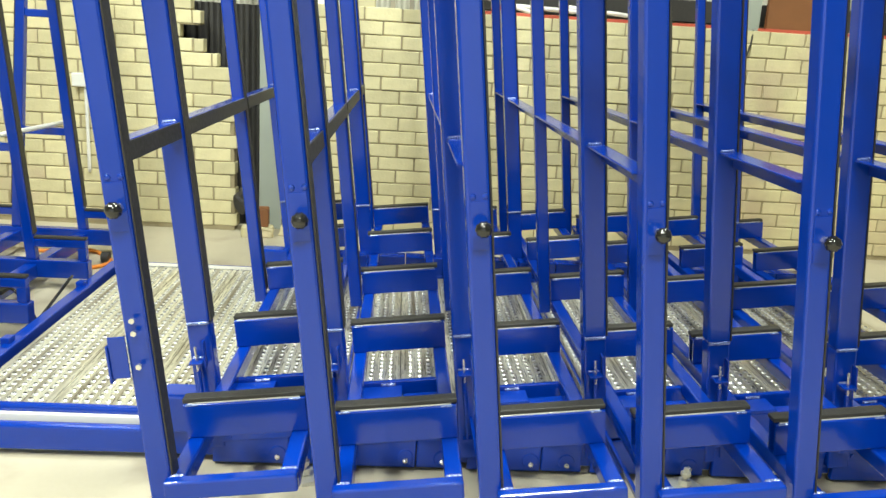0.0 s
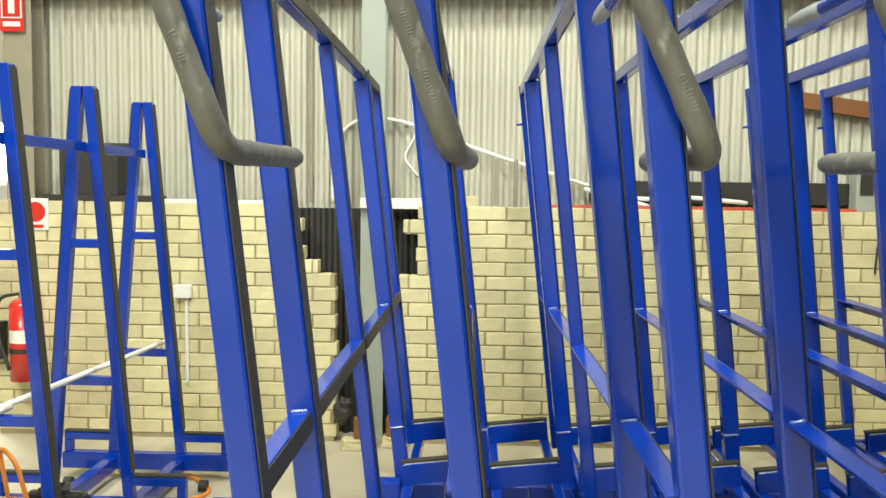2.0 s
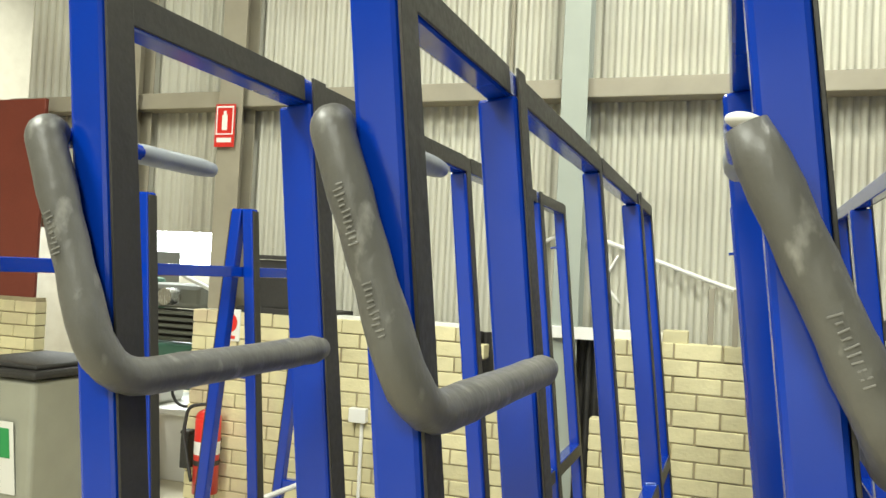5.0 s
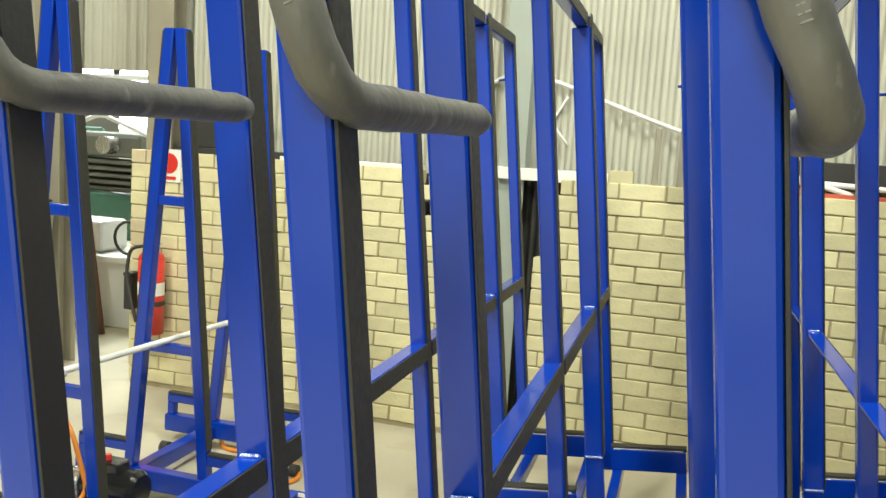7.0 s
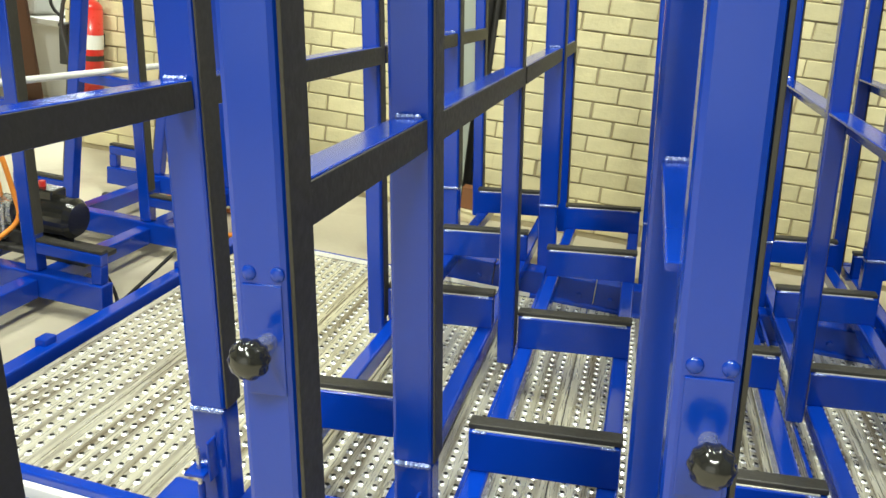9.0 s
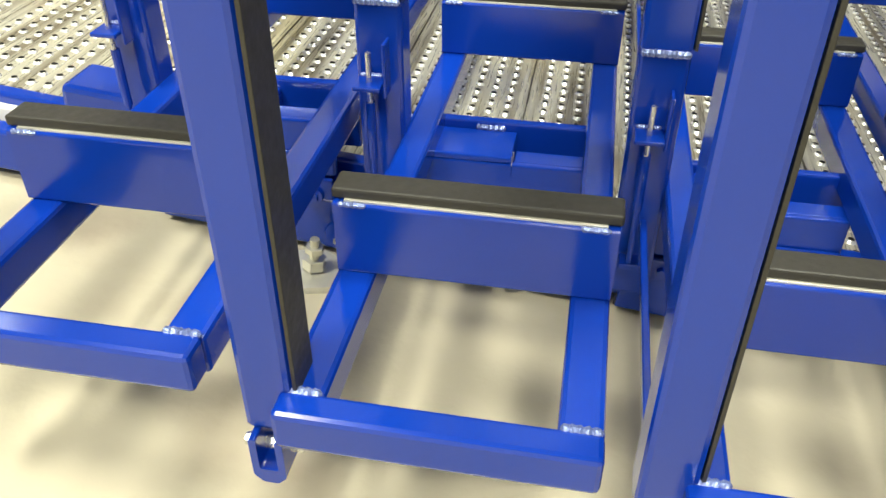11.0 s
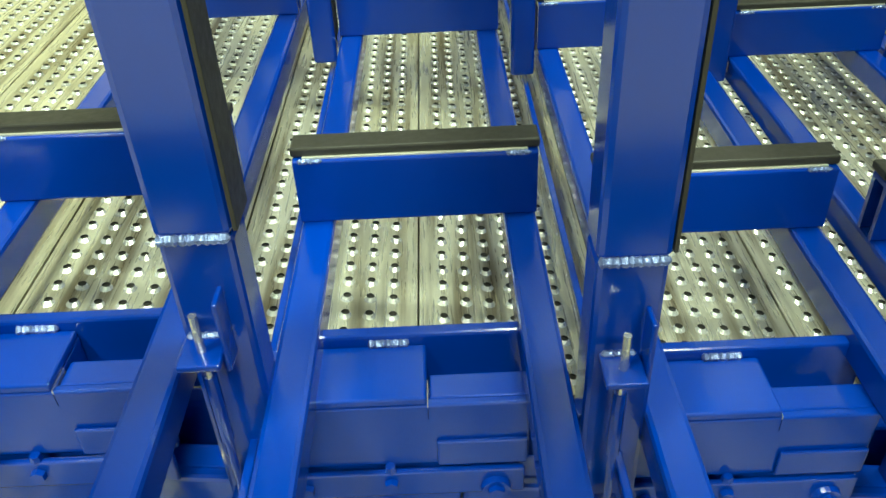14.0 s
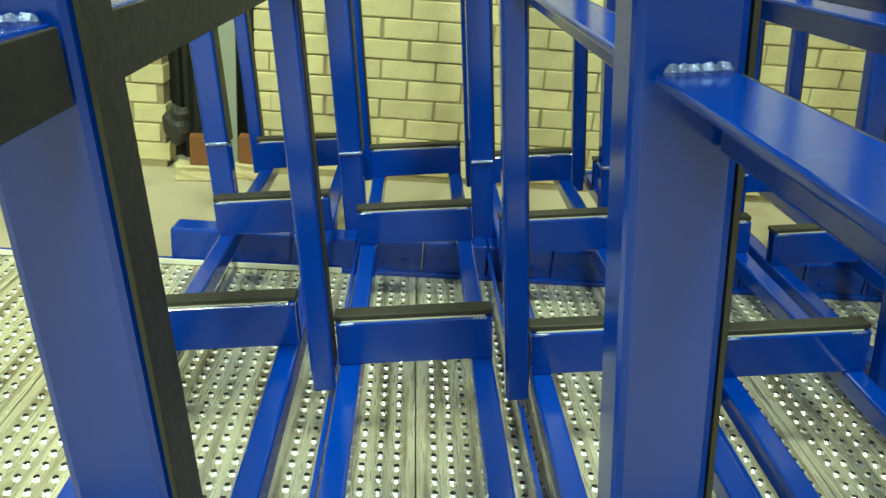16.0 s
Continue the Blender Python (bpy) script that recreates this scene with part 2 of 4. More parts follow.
def corrugated(x0, x1, y, z0, z1, pitch=0.076, depth=0.030):
    n = int((x1 - x0) / pitch * 8)
    verts, faces = [], []
    for i in range(n + 1):
        x = x0 + (x1 - x0) * i / n
        s = math.sin(2 * math.pi * x / pitch)
        d = depth * 0.5 * max(-1, min(1, 1.6 * s))
        verts += [(x, y + d, z0), (x, y + d, z1)]
    faces = [(2 * i, 2 * i + 2, 2 * i + 3, 2 * i + 1) for i in range(n)]
    me = bpy.data.meshes.new("c")
    me.from_pydata(verts, [], faces)
    bm = bmesh.new()
    bm.from_mesh(me)
    bpy.data.meshes.remove(me)
    ext = bmesh.ops.extrude_face_region(bm, geom=bm.faces[:])
    bmesh.ops.translate(bm, vec=(0, 0.004, 0), verts=[v for v in ext["geom"] if isinstance(v, bmesh.types.BMVert)])
    return bm


structure("wall_cladding_left", corrugated(-4.6, -2.78, 5.72, 2.0, 6.0), CLAD, "cream corrugated steel cladding above the opening", "wall")
structure("wall_cladding", corrugated(-2.78, 5.6, 5.72, 0.0, 6.0), CLAD, "cream corrugated steel wall cladding", "wall")
# out-of-view wall added to close the place and hold bounce light down
structure("wall_right", box(FLOOR_X1 + 0.3, FLOOR_X1 + 0.4, BACK_Y, 12, 0, 6.0, 0), SHADE, "unseen plain grey side wall, dark to limit bounce light", "wall")
structure("wall_left", box(FLOOR_X0 - 0.1, FLOOR_X0, BACK_Y, 12, 0, 6.0, 0), GIRT, "plain grey steel wall far across the shop", "wall")
# out-of-view wall, cream so that front faces reflect something bright
structure("wall_behind", box(FLOOR_X0, 6, BACK_Y - 0.1, BACK_Y, 0, 6.0, 0), CLAD, "unseen plain cream wall behind the camera, pale to brighten reflections", "wall")
structure("wall_far", box(FLOOR_X0, 6, 11.9, 12.0, 0, 6.0, 0), CLAD, "plain cream steel wall deep in the shop", "wall")
# roof is out of view, added dark so that reflections stay low
structure("ceiling", box(FLOOR_X0 - 0.1, 6, BACK_Y - 0.1, 12.1, 6.0, 6.1, 0), SHADE, "unseen grey roof, dark to limit bounce light", "ceiling")
structure("trim", box(-4.6, 5.6, 5.55, 5.70, 2.83, 2.94, 0.006), GIRT, "grey steel girt across the cladding", "beam")
structure("trim_column", join([box(-0.45, -0.30, 5.50, 5.51, 0, 6.0, 0.002), box(-0.45, -0.30, 5.64, 5.65, 0, 6.0, 0.002), box(-0.38, -0.37, 5.51, 5.64, 0, 6.0, 0)]), COLUMN, "grey-green steel wall column", "column")


# ---- trolley platform ----
LEAN = 6.43
PITCH = 0.394
SLOTS = 7
PLAT_X0, PLAT_X1, PLAT_Y0, PLAT_Y1, TREAD_Z = -0.95, 2.66, 2.33, 4.16, 0.115

trolley = thing("transport_trolley", "low blue steel trolley base with perforated metal decking", "trolley")


def beam(name, x0, x1, y0, y1, z0, z1):
    return part(name, box(x0, x1, y0, y1, z0, z1, 0.006), BLUE, trolley)


beam("front_beam", PLAT_X0, PLAT_X1, PLAT_Y0, PLAT_Y0 + 0.04, 0.02, 0.10)
beam("front_lip", PLAT_X0, PLAT_X1, PLAT_Y0 + 0.07, PLAT_Y0 + 0.10, 0.03, 0.135)
part("edge_strip", box(PLAT_X0, -0.22, PLAT_Y0 + 0.052, PLAT_Y0 + 0.069, 0.06, 0.116, 0.003), WHITE, trolley, "white painted edge strip")
beam("back_beam", PLAT_X0, PLAT_X1, PLAT_Y1 - 0.06, PLAT_Y1, 0.02, 0.10)
beam("back_lip", PLAT_X0, PLAT_X1, PLAT_Y1 - 0.09, PLAT_Y1 - 0.061, 0.03, 0.13)
part("edge_strip", box(PLAT_X0 + 0.052, 0.30, PLAT_Y1 - 0.0955, PLAT_Y1 - 0.0908, 0.1175, 0.134, 0.001), WHITE, trolley, "white painted edge strip")
beam("side_beam", PLAT_X0, PLAT_X0 + 0.05, PLAT_Y0 + 0.10, PLAT_Y1 - 0.09, 0.03, 0.135)
beam("side_beam", PLAT_X1 - 0.05, PLAT_X1, PLAT_Y0 + 0.10, PLAT_Y1 - 0.09, 0.03, 0.135)


def roller_housing(x, y):
    """The leaning box that holds a slide's rollers: a cover plate with a notch, a face, a bolted flat bar below it."""
    h = part("roller_housing", box(0, 0.30, 0, 0.012, 0.124, 0.219, 0.003), BLUE, trolley)
    h.matrix_world = pose(x, y, 0) @ Matrix.Rotation(radians(-LEAN), 4, "Y")
    part("cover_plate", box(0, 0.188, 0.0, 0.086, 0.2195, 0.2305, 0.003), BLUE, h)
    part("step_plate", box(0.190, 0.30, 0.0125, 0.050, 0.206, 0.217, 0.003), BLUE, h)
    part("notch_cheek", box(0.182, 0.188, 0.0125, 0.086, 0.15, 0.219, 0.001), BLUE, h)
    part("rail", box(0.030, 0.318, 0.0875, 0.105, 0.130, 0.244, 0.004), BLUE, h)
    part("divider_tab", box(0.1885, 0.1895, 0.0, 0.035, 0.198, 0.222, 0), BRIGHT, h, "bare steel tab")
    part("recess_plate", box(0.190, 0.30, 0.051, 0.087, 0.150, 0.162, 0.002), BLUE, h)
    part("flat_bar", box(0.005, 0.295, -0.010, -0.001, 0.080, 0.121, 0.003), BLUE, h)
    part("end_cover", box(0.196, 0.298, -0.006, -0.0005, 0.126, 0.166, 0.003), BLUE, h)
    part("pivot_bolt", join([cyl((0.262, -0.0105, 0.092), (0.262, -0.018, 0.092), 0.018, 0.0165, 20), cyl((0.262, -0.018, 0.092), (0.262, -0.024, 0.092), 0.011, 0.010, 6)]), BLUE, h)
    for bx, bz in ((0.045, 0.100), (0.142, 0.104)):
        part("bolt", cyl((bx, -0.0105, bz), (bx, -0.018, bz), 0.009, 0.008, 6), BLUE, h)
    part("set_screw", cyl((0.142, -0.005, 0.121), (0.142, -0.005, 0.129), 0.007, 0.006, 6), BLUE, h)
    for wx in (0.045, 0.145):
        part("weld", weld_bead((wx - 0.024, 0.0865, 0.233), (wx + 0.024, 0.0865, 0.233), 0.006), WELD, h)
    return h


def skirt_panel(x, y):
    """The upright plate under a housing, with a seam, two pressed discs and their bright axle bolts."""
    w = part("skirt_panel", join([box(x - 0.02, x + 0.212, y, y + 0.020, 0.012, 0.112, 0.003), box(x + 0.215, x + 0.345, y, y + 0.020, 0.012, 0.112, 0.006)]), BLUE, trolley)
    for bx in (x + 0.18, x + 0.295):
        part("disc", cyl((bx, y - 0.0035, 0.047), (bx, y - 0.0005, 0.047), 0.024, 0.026, 24), BLUE, w)
        part("axle_bolt", join([cyl((bx, y - 0.014, 0.040), (bx, y - 0.004, 0.040), 0.0085, 0.0085, 6), ball((bx, y - 0.014, 0.040), 0.006, 10)]), BRIGHT, w, "bright axle bolt")
    # dark strip stands in for the shadow at the panel's foot
    part("shadow_gap", box(x - 0.02, x + 0.345, y + 0.021, y + 0.026, 0.0, 0.08, 0), DARK, w, "dark strip for the shadow below the panel")


for i in range(SLOTS):
    x = 0.365 + PITCH * (i - 1)
    roller_housing(x, 2.312)
    skirt_panel(x, 2.307)
    # at the back: plain paired boxes with a bolt each
    for k in (0, 1):
        h = part("roller_box", box(x + k * 0.197 - 0.02, x + k * 0.197 + 0.174, 4.08, 4.165, 0.06, 0.222, 0.006), BLUE, trolley)
        part("bolt", cyl((x + k * 0.197 + (0.12 if k == 0 else 0.04), 4.08, 0.16), (x + k * 0.197 + (0.12 if k == 0 else 0.04), 4.07, 0.16), 0.012, 0.010, 6), BLUE, h)
part("end_box", box(-0.21, -0.06, 2.312, 2.41, 0.10, 0.225, 0.01), BLUE, trolley)
part("end_box", box(-0.21, -0.06, 4.08, 4.17, 0.10, 0.226, 0.01), BLUE, trolley)
for x in (-0.75, 0.24, 1.42, 2.4):
    foot = part("levelling_foot", join([cyl((x, 2.25, 0.0), (x, 2.25, 0.010), 0.058, 0.055, 8), cyl((x, 2.25, 0.012), (x, 2.25, 0.070), 0.008, 0.008, 10), cyl((x, 2.25, 0.014), (x, 2.25, 0.032), 0.020, 0.020, 6), cyl((x, 2.25, 0.045), (x, 2.25, 0.056), 0.016, 0.016, 6)]), STEEL, trolley, "zinc plated levelling foot")
for x in (-0.6, 0.9, 2.3):
    part("dark_skirt", box(x - 0.02, x + 0.02, 2.40, 4.06, 0.0, 0.06, 0.003), DARK, trolley)
for x in (-0.80, -0.62):
    part("edge_clip", box(PLAT_X0 - 0.006, PLAT_X0 + 0.03, 2.9 + (x + 0.8) * 4, 2.95 + (x + 0.8) * 4, 0.12, 0.155, 0.004), BLUE, trolley)

# ---- rack frames ----
RACK0 = Matrix.Translation((-0.044, 0, 0.362)) @ Matrix.Rotation(radians(-LEAN), 4, "Y")


def rack_frame():
    """One slide-out frame: a ladder of two runners with five rests, and a tall divider of five posts."""
    ob = thing("rack_frame", "blue steel slide-out glass rack frame with padded rests", "rack", "rack frames on the trolley")
    # runners and end rungs
    for u in (0.0, 0.269):
        part("runner", box(u, u + 0.044, 1.753, 4.755, -0.145, -0.095, 0.006), BLUE, ob)
    for y in (1.718, 4.755):
        part("rung", box(0.0, 0.313, y, y + 0.035, -0.137, -0.090, 0.006), BLUE, ob)
    for u in (0.022, 0.291):
        part("weld", weld_bead((u - 0.02, 1.754, -0.092), (u + 0.02, 1.754, -0.092), 0.005), WELD, ob)
    # rests
    for y in (1.950, 2.605, 3.262, 3.922, 4.571):
        rest = part("rest", profile([(y, -0.095), (y, -0.001), (y + 0.042, -0.001), (y + 0.042, -0.095), (y + 0.034, -0.095), (y + 0.034, -0.010), (y + 0.008, -0.010), (y + 0.008, -0.095)], "x", 0.0, 0.313, 0.0038), BLUE, ob)
        part("rubber_strip", box(-0.003, 0.316, y + 0.008, y + 0.048, 0.0, 0.013, 0.003), RUBBER, rest, "black rubber pad")
        # thin pale strip in place of the highlight on the rest's front edge
        part("adhesive_line", box(0.012, 0.300, y + 0.0045, y + 0.009, -0.0015, 0.0016, 0.0005), STEEL, rest, "pale line for the highlight along the rest's edge")
        for u in (0.022, 0.288):
            part("weld", weld_bead((u - 0.016, y + 0.001, -0.002), (u + 0.016, y + 0.001, -0.002), 0.0035), WELD, rest)
    # posts
    part("front_post", box(-0.042, 0.013, 1.748, 1.804, -0.15, 1.80, 0.007), BLUE, ob)
    for y in (2.28, 4.15):
        part("post", box(-0.066, 0.004, y + 0.008, y + 0.064, 0.106, 1.75, 0.007), BLUE, ob)
        part("post_socket", box(-0.065, 0.003, y + 0.009, y + 0.063, -0.30, 0.105, 0.006), BLUE, ob)
        part("weld", weld_bead((-0.064, y + 0.007, 0.106), (0.002, y + 0.007, 0.106), 0.0055), WELD, ob)
    part("post", box(-0.055, -0.008, 3.235, 3.28, -0.138, 1.75, 0.006), BLUE, ob)
    part("post", box(-0.055, -0.010, 4.71, 4.755, -0.15, 1.80, 0.006), BLUE, ob)
    for y, h, u, z0, z1 in ((1.751, 0.048, 0.013, -0.10, 1.795), (2.291, 0.050, 0.004, 0.11, 1.795), (4.161, 0.050, 0.004, 0.11, 1.795), (3.248, 0.039, -0.010, -0.09, 1.795), (4.713, 0.039, -0.010, -0.09, 1.795)):
        part("rubber_facing", box(u + 0.0005, u + 0.005, y, y + h, z0, z1, 0.001), RUBBER, ob, "black rubber facing strip")
    for y0, y1 in ((1.803, 2.281), (2.337, 3.246), (3.289, 4.151), (4.207, 4.711)):
        part("rubber_facing", box(-0.0075, -0.0035, y0, y1, 1.752, 1.797, 0.001), RUBBER, ob, "black rubber facing strip")
        part("rubber_facing", box(-0.0055, -0.0015, y0, y1, 0.650, 0.695, 0.001), RUBBER, ob, "black rubber facing strip")
    part("top_rail", box(-0.052, -0.008, 1.804, 4.71, 1.75, 1.799, 0.006), BLUE, ob)
    for y0, y1 in ((1.804, 2.28), (2.338, 3.245), (3.29, 4.15), (4.208, 4.71)):
        part("middle_rail", profile([(-0.054, 0.697), (-0.006, 0.697), (-0.006, 0.648), (-0.012, 0.648), (-0.012, 0.690), (-0.054, 0.690)], "y", y0, y1), BLUE, ob)
        if y0 < 4.2:
            part("weld", weld_bead((-0.050, y1 - 0.003, 0.698), (-0.010, y1 - 0.003, 0.698), 0.0055), WELD, ob)
    stub = part("stub_bolt", cyl((-0.055, 4.73, 1.60), (-0.085, 4.73, 1.60), 0.006, 0.006, 8), BLUE, ob)
    # lock pins at both sockets
    for y, d in ((2.28, -1), (4.208, 1)):
        a, b = sorted((y, y + 0.045 * d))
        lug = part("pin_bracket", box(-0.058, -0.018, a, b, -0.005, 0.002, 0.002), BLUE, ob)
        part("cheek", box(-0.0175, -0.0125, *sorted((y, y + 0.03 * d)), -0.02, 0.06, 0.002), BLUE, lug)
        part("lower_guide", box(-0.052, -0.022, *sorted((y, y + 0.03 * d)), -0.225, -0.215, 0.002), BLUE, lug)
        part("lock_pin", cyl((-0.038, y + 0.024 * d, -0.03), (-0.038, y + 0.024 * d, 0.045), 0.0042, 0.0042, 10), BRIGHT, lug, "steel lock pin")
        part("pin_rod", join([cyl((-0.038, y + 0.022 * d, -0.215), (-0.038, y + 0.022 * d, -0.03), 0.0045, 0.0045, 10), cyl((-0.038, y + 0.022 * d, -0.12), (-0.038, y + 0.022 * d, -0.03), 0.007, 0.007, 10)]), BLUE, lug)
        part("weld", weld_bead((-0.056, y + 0.004 * d, 0.003), (-0.022, y + 0.004 * d, 0.003), 0.004), WELD, lug)
    # release rod and its fork below the front post
    part("release_rod", box(-0.028, -0.018, 1.79, 4.14, -0.175, -0.157, 0.002), BLUE, ob)
    fork = part("fork", profile([(-0.036, -0.152), (-0.036, -0.205), (-0.026, -0.215), (-0.010, -0.215), (0.0, -0.205), (0.0, -0.152), (-0.008, -0.152), (-0.008, -0.195), (-0.028, -0.195), (-0.028, -0.152)], "y", 1.735, 1.785), BLUE, ob)
    part("bolt", cyl((-0.050, 1.76, -0.180), (0.014, 1.76, -0.180), 0.007, 0.007, 6), BRIGHT, fork)
    # handle: a bent bar with foam over its front and lower arm
    handle = part("handle_bar", tube([(-0.056, 2.05, 1.598), (-0.056, 1.722, 1.598), (0.020, 1.722, 1.295), (0.042, 2.19, 1.301)], 0.013), BLUE, ob, "", True)
    part("foam_sleeve", tube([(-0.056, 1.745, 1.599), (-0.056, 1.722, 1.599), (0.020, 1.722, 1.295), (0.043, 2.21, 1.301)], 0.0235, seg=24, bend=0.075, wobble=0.10), FOAM, handle, "grey foam pipe padding", True)
    part("arm_sleeve", tube([(-0.057, 1.86, 1.598), (-0.057, 2.06, 1.598)], 0.0145), SLEEVE, handle, "pale grey plastic end sleeve", True)
    # clamp knob on a small plate
    part("knob_plate", box(-0.032, 0.007, 1.7455, 1.748, 0.51, 0.62, 0.001), BLUE, ob)
    for u in (-0.025, 0.003):
        part("bolt", ball((u, 1.7478, 0.630), 0.0075, 12, (1, 0.45, 1)), BLUE, ob, "", True)
    knob = part("knob", lobed_knob((-0.008, 1.706, 0.565), 0.0185), KNOB, ob, "black lobed clamp knob", True)
    part("stem", cyl((-0.008, 1.7455, 0.565), (-0.008, 1.716, 0.565), 0.009, 0.009, 12), BRIGHT, knob)
    return ob


first = rack_frame()
first.matrix_world = Matrix.Translation((0, 0.014, 0)) @ RACK0
# how far each frame has been pushed in, and its play sideways
SLIDE = ((0, 0.014), (0, 0), (0, -0.002), (0.008, 0.022), (0, 0.020), (0.003, 0.006), (-0.003, 0.012))
for i in range(1, SLOTS):
    copy_thing(first, Matrix.Translation((PITCH * i + SLIDE[i][0], SLIDE[i][1], 0)) @ RACK0)


# from the third frame on the padding sits lower and straighter, cut off below the bar's upper bend
cut_foam = mesh("foam_sleeve", tube([(-0.050, 1.722, 1.590), (0.050, 1.722, 1.290), (0.046, 2.21, 1.301)], 0.0235, seg=24, bend=0.06, wobble=0.10), FOAM, True)
cut_bar = mesh("handle_bar", tube([(-0.056, 2.05, 1.598), (-0.056, 1.722, 1.598), (0.050, 1.722, 1.290), (0.042, 2.19, 1.301)], 0.013), BLUE, True)
cut_sleeve = mesh("arm_sleeve", tube([(-0.057, 1.93, 1.598), (-0.057, 2.08, 1.598)], 0.0150), SLEEVE, True)
for ob in [o for o in bpy.data.objects if o.name.startswith("rack_frame")][2:]:
    for p in ob.children:
        if p.name.startswith("handle_bar"):
            p.data = cut_bar
            for q in p.children:
                q.data = cut_foam if q.name.startswith("foam_sleeve") else cut_sleeve
            part("foam_end", moved(ball((0, 0, 0), 0.017, 18, (1, 1, 0.45)), pose(-0.051, 1.724, 1.594, 0, 17, 0)), WHITE, p, "white cut end of the padding", True)


def print_marks(frame_ob, top, elbow, spans):
    """Faded print along the front of a handle's padding: short raised strokes across the pipe, too worn to read."""
    foam = next(q for p in frame_ob.children if p.name.startswith("handle_bar") for q in p.children if q.name.startswith("foam_sleeve"))
    top, elbow = Vector(top), Vector(elbow)
    way = (elbow - top).normalized()
    turn = math.degrees(math.atan2(way.x, -way.z))
    strokes = []
    for a, b, n in spans:
        for k in range(n):
            p = top.lerp(elbow, a + (b - a) * k / (n - 1))
            w = random.uniform(0.003, 0.0065)
            strokes.append(moved(box(-w, w, -0.0006, 0.0006, -0.0009, 0.0009, 0.0003), pose(p.x + random.uniform(-0.002, 0.002), p.y - 0.0243, p.z, 0, -turn + random.uniform(-5, 5), 0)))
    tagged(part("print_marks", join(strokes), PRINT, foam, "worn pale print"), kind="stuff")


racks = [o for o in bpy.data.objects if o.name.startswith("rack_frame")]
print_marks(racks[0], (-0.056, 1.722, 1.599), (0.020, 1.722, 1.295), ((0.34, 0.50, 9),))
print_marks(racks[1], (-0.056, 1.722, 1.599), (0.020, 1.722, 1.295), ((0.22, 0.42, 12), (0.55, 0.72, 10)))
print_marks(racks[2], (-0.050, 1.722, 1.590), (0.050, 1.722, 1.290), ((0.55, 0.74, 10),))

# side bracket on the outermost post
guard = thing("stop_bracket", "small blue steel stop plate bolted to a rack post", "bracket")
guard.matrix_world = RACK0
part("plate", box(-0.080, -0.040, 1.753, 1.759, 0.17, 0.27, 0.002), BLUE, guard)
part("cheek", box(-0.086, -0.080, 1.748, 1.804, 0.16, 0.25, 0.002), BLUE, guard)
for w in (0.20, 0.28, 0.31):
    part("bolt", cyl((-0.014, 1.748, w), (-0.014, 1.739, w), 0.007, 0.007, 6), BRIGHT, guard)

# ---- A-frame rack ----
A_X = -1.49
a_rack = thing("a_frame_rack", "blue steel A-frame glass rack with padded arms", "rack")


def leg(y, side, shape=(-0.024, 0.024, 0.024), bottom=0.0, soft=0.004):
    bm = box(shape[0], shape[1], -shape[2], shape[2], bottom, 0.995 if bottom else 1.0, 0)
    foot, top = Vector((A_X + side * 0.185, y, 0.15)), Vector((A_X + side * 0.026, y, 2.034))
    d = top - foot
    sh = Matrix(((1, 0, d.x, foot.x), (0, 1, 0, foot.y), (0, 0, d.z, foot.z), (0, 0, 0, 1)))
    bmesh.ops.bevel(bm, geom=bm.edges[:], offset=soft, segments=2, profile=0.5, affect="EDGES")
    return moved(bm, sh)


def a_half(z):
    return 0.185 - 0.159 * (z - 0.15) / 1.85


A_YS = (2.02, 2.68, 3.34, 4.00, 4.66)
for y in A_YS:
    for sd in (-1, 1):
        part("leg", leg(y, sd), BLUE, a_rack)
        part("rubber_facing", leg(y, sd, (0.0245, 0.030, 0.021) if sd > 0 else (-0.030, -0.0245, 0.021), 0.07, 0.001), RUBBER, a_rack, "black rubber facing strip")
    for z in (0.70, 1.33):
        h = a_half(z) - 0.022
        part("cross_bar", box(A_X - h, A_X + h, y - 0.02, y + 0.02, z - 0.02, z + 0.02, 0.004), BLUE, a_rack)
    part("base_beam", box(A_X - 0.46, A_X + 0.46, y - 0.03, y + 0.03, 0.06, 0.149, 0.006), BLUE, a_rack)
    for sd in (-1, 1):
        x0, x1 = sorted((A_X + sd * 0.20, A_X + sd * 0.45))
        arm = part("rest_arm", box(x0, x1, y - 0.02, y + 0.02, 0.215, 0.255, 0.004), BLUE, a_rack)
        part("rubber_strip", box(x0, x1, y - 0.018, y + 0.018, 0.256, 0.268, 0.003), RUBBER, arm, "black rubber pad")
        xs = A_X + sd * 0.43
        part("stub", box(xs - 0.02, xs + 0.02, y - 0.02, y + 0.02, 0.15, 0.214, 0.004), BLUE, a_rack)
for k in range(len(A_YS) - 1):
    part("ridge_rail", box(A_X - 0.02, A_X + 0.02, A_YS[k] + 0.025, A_YS[k + 1] - 0.025, 1.74, 1.785, 0.004), BLUE, a_rack)
    for sd in (-1, 1):
        part("side_beam", box(A_X + sd * 0.185 - 0.03, A_X + sd * 0.185 + 0.03, A_YS[k] + 0.031, A_YS[k + 1] - 0.031, 0.06, 0.13, 0.005), BLUE, a_rack)
for x, y in ((A_X - 0.36, 2.0), (A_X - 0.36, 4.5), (A_X + 0.36, 2.0), (A_X + 0.36, 4.5)):
    wheel = part("castor", cyl((x - 0.02, y, 0.03), (x + 0.02, y, 0.03), 0.03, 0.03, 20), DARK, a_rack, "small dark castor wheel")
tagged(new("white_pole", mesh("white_pole", tube([(A_X - 0.16, 2.0, 0.735), (A_X + 0.06, 4.9, 0.735)], 0.013), WHITE, True)), "white plastic pole laid across the rack's cross bars", "pole", "white poles")
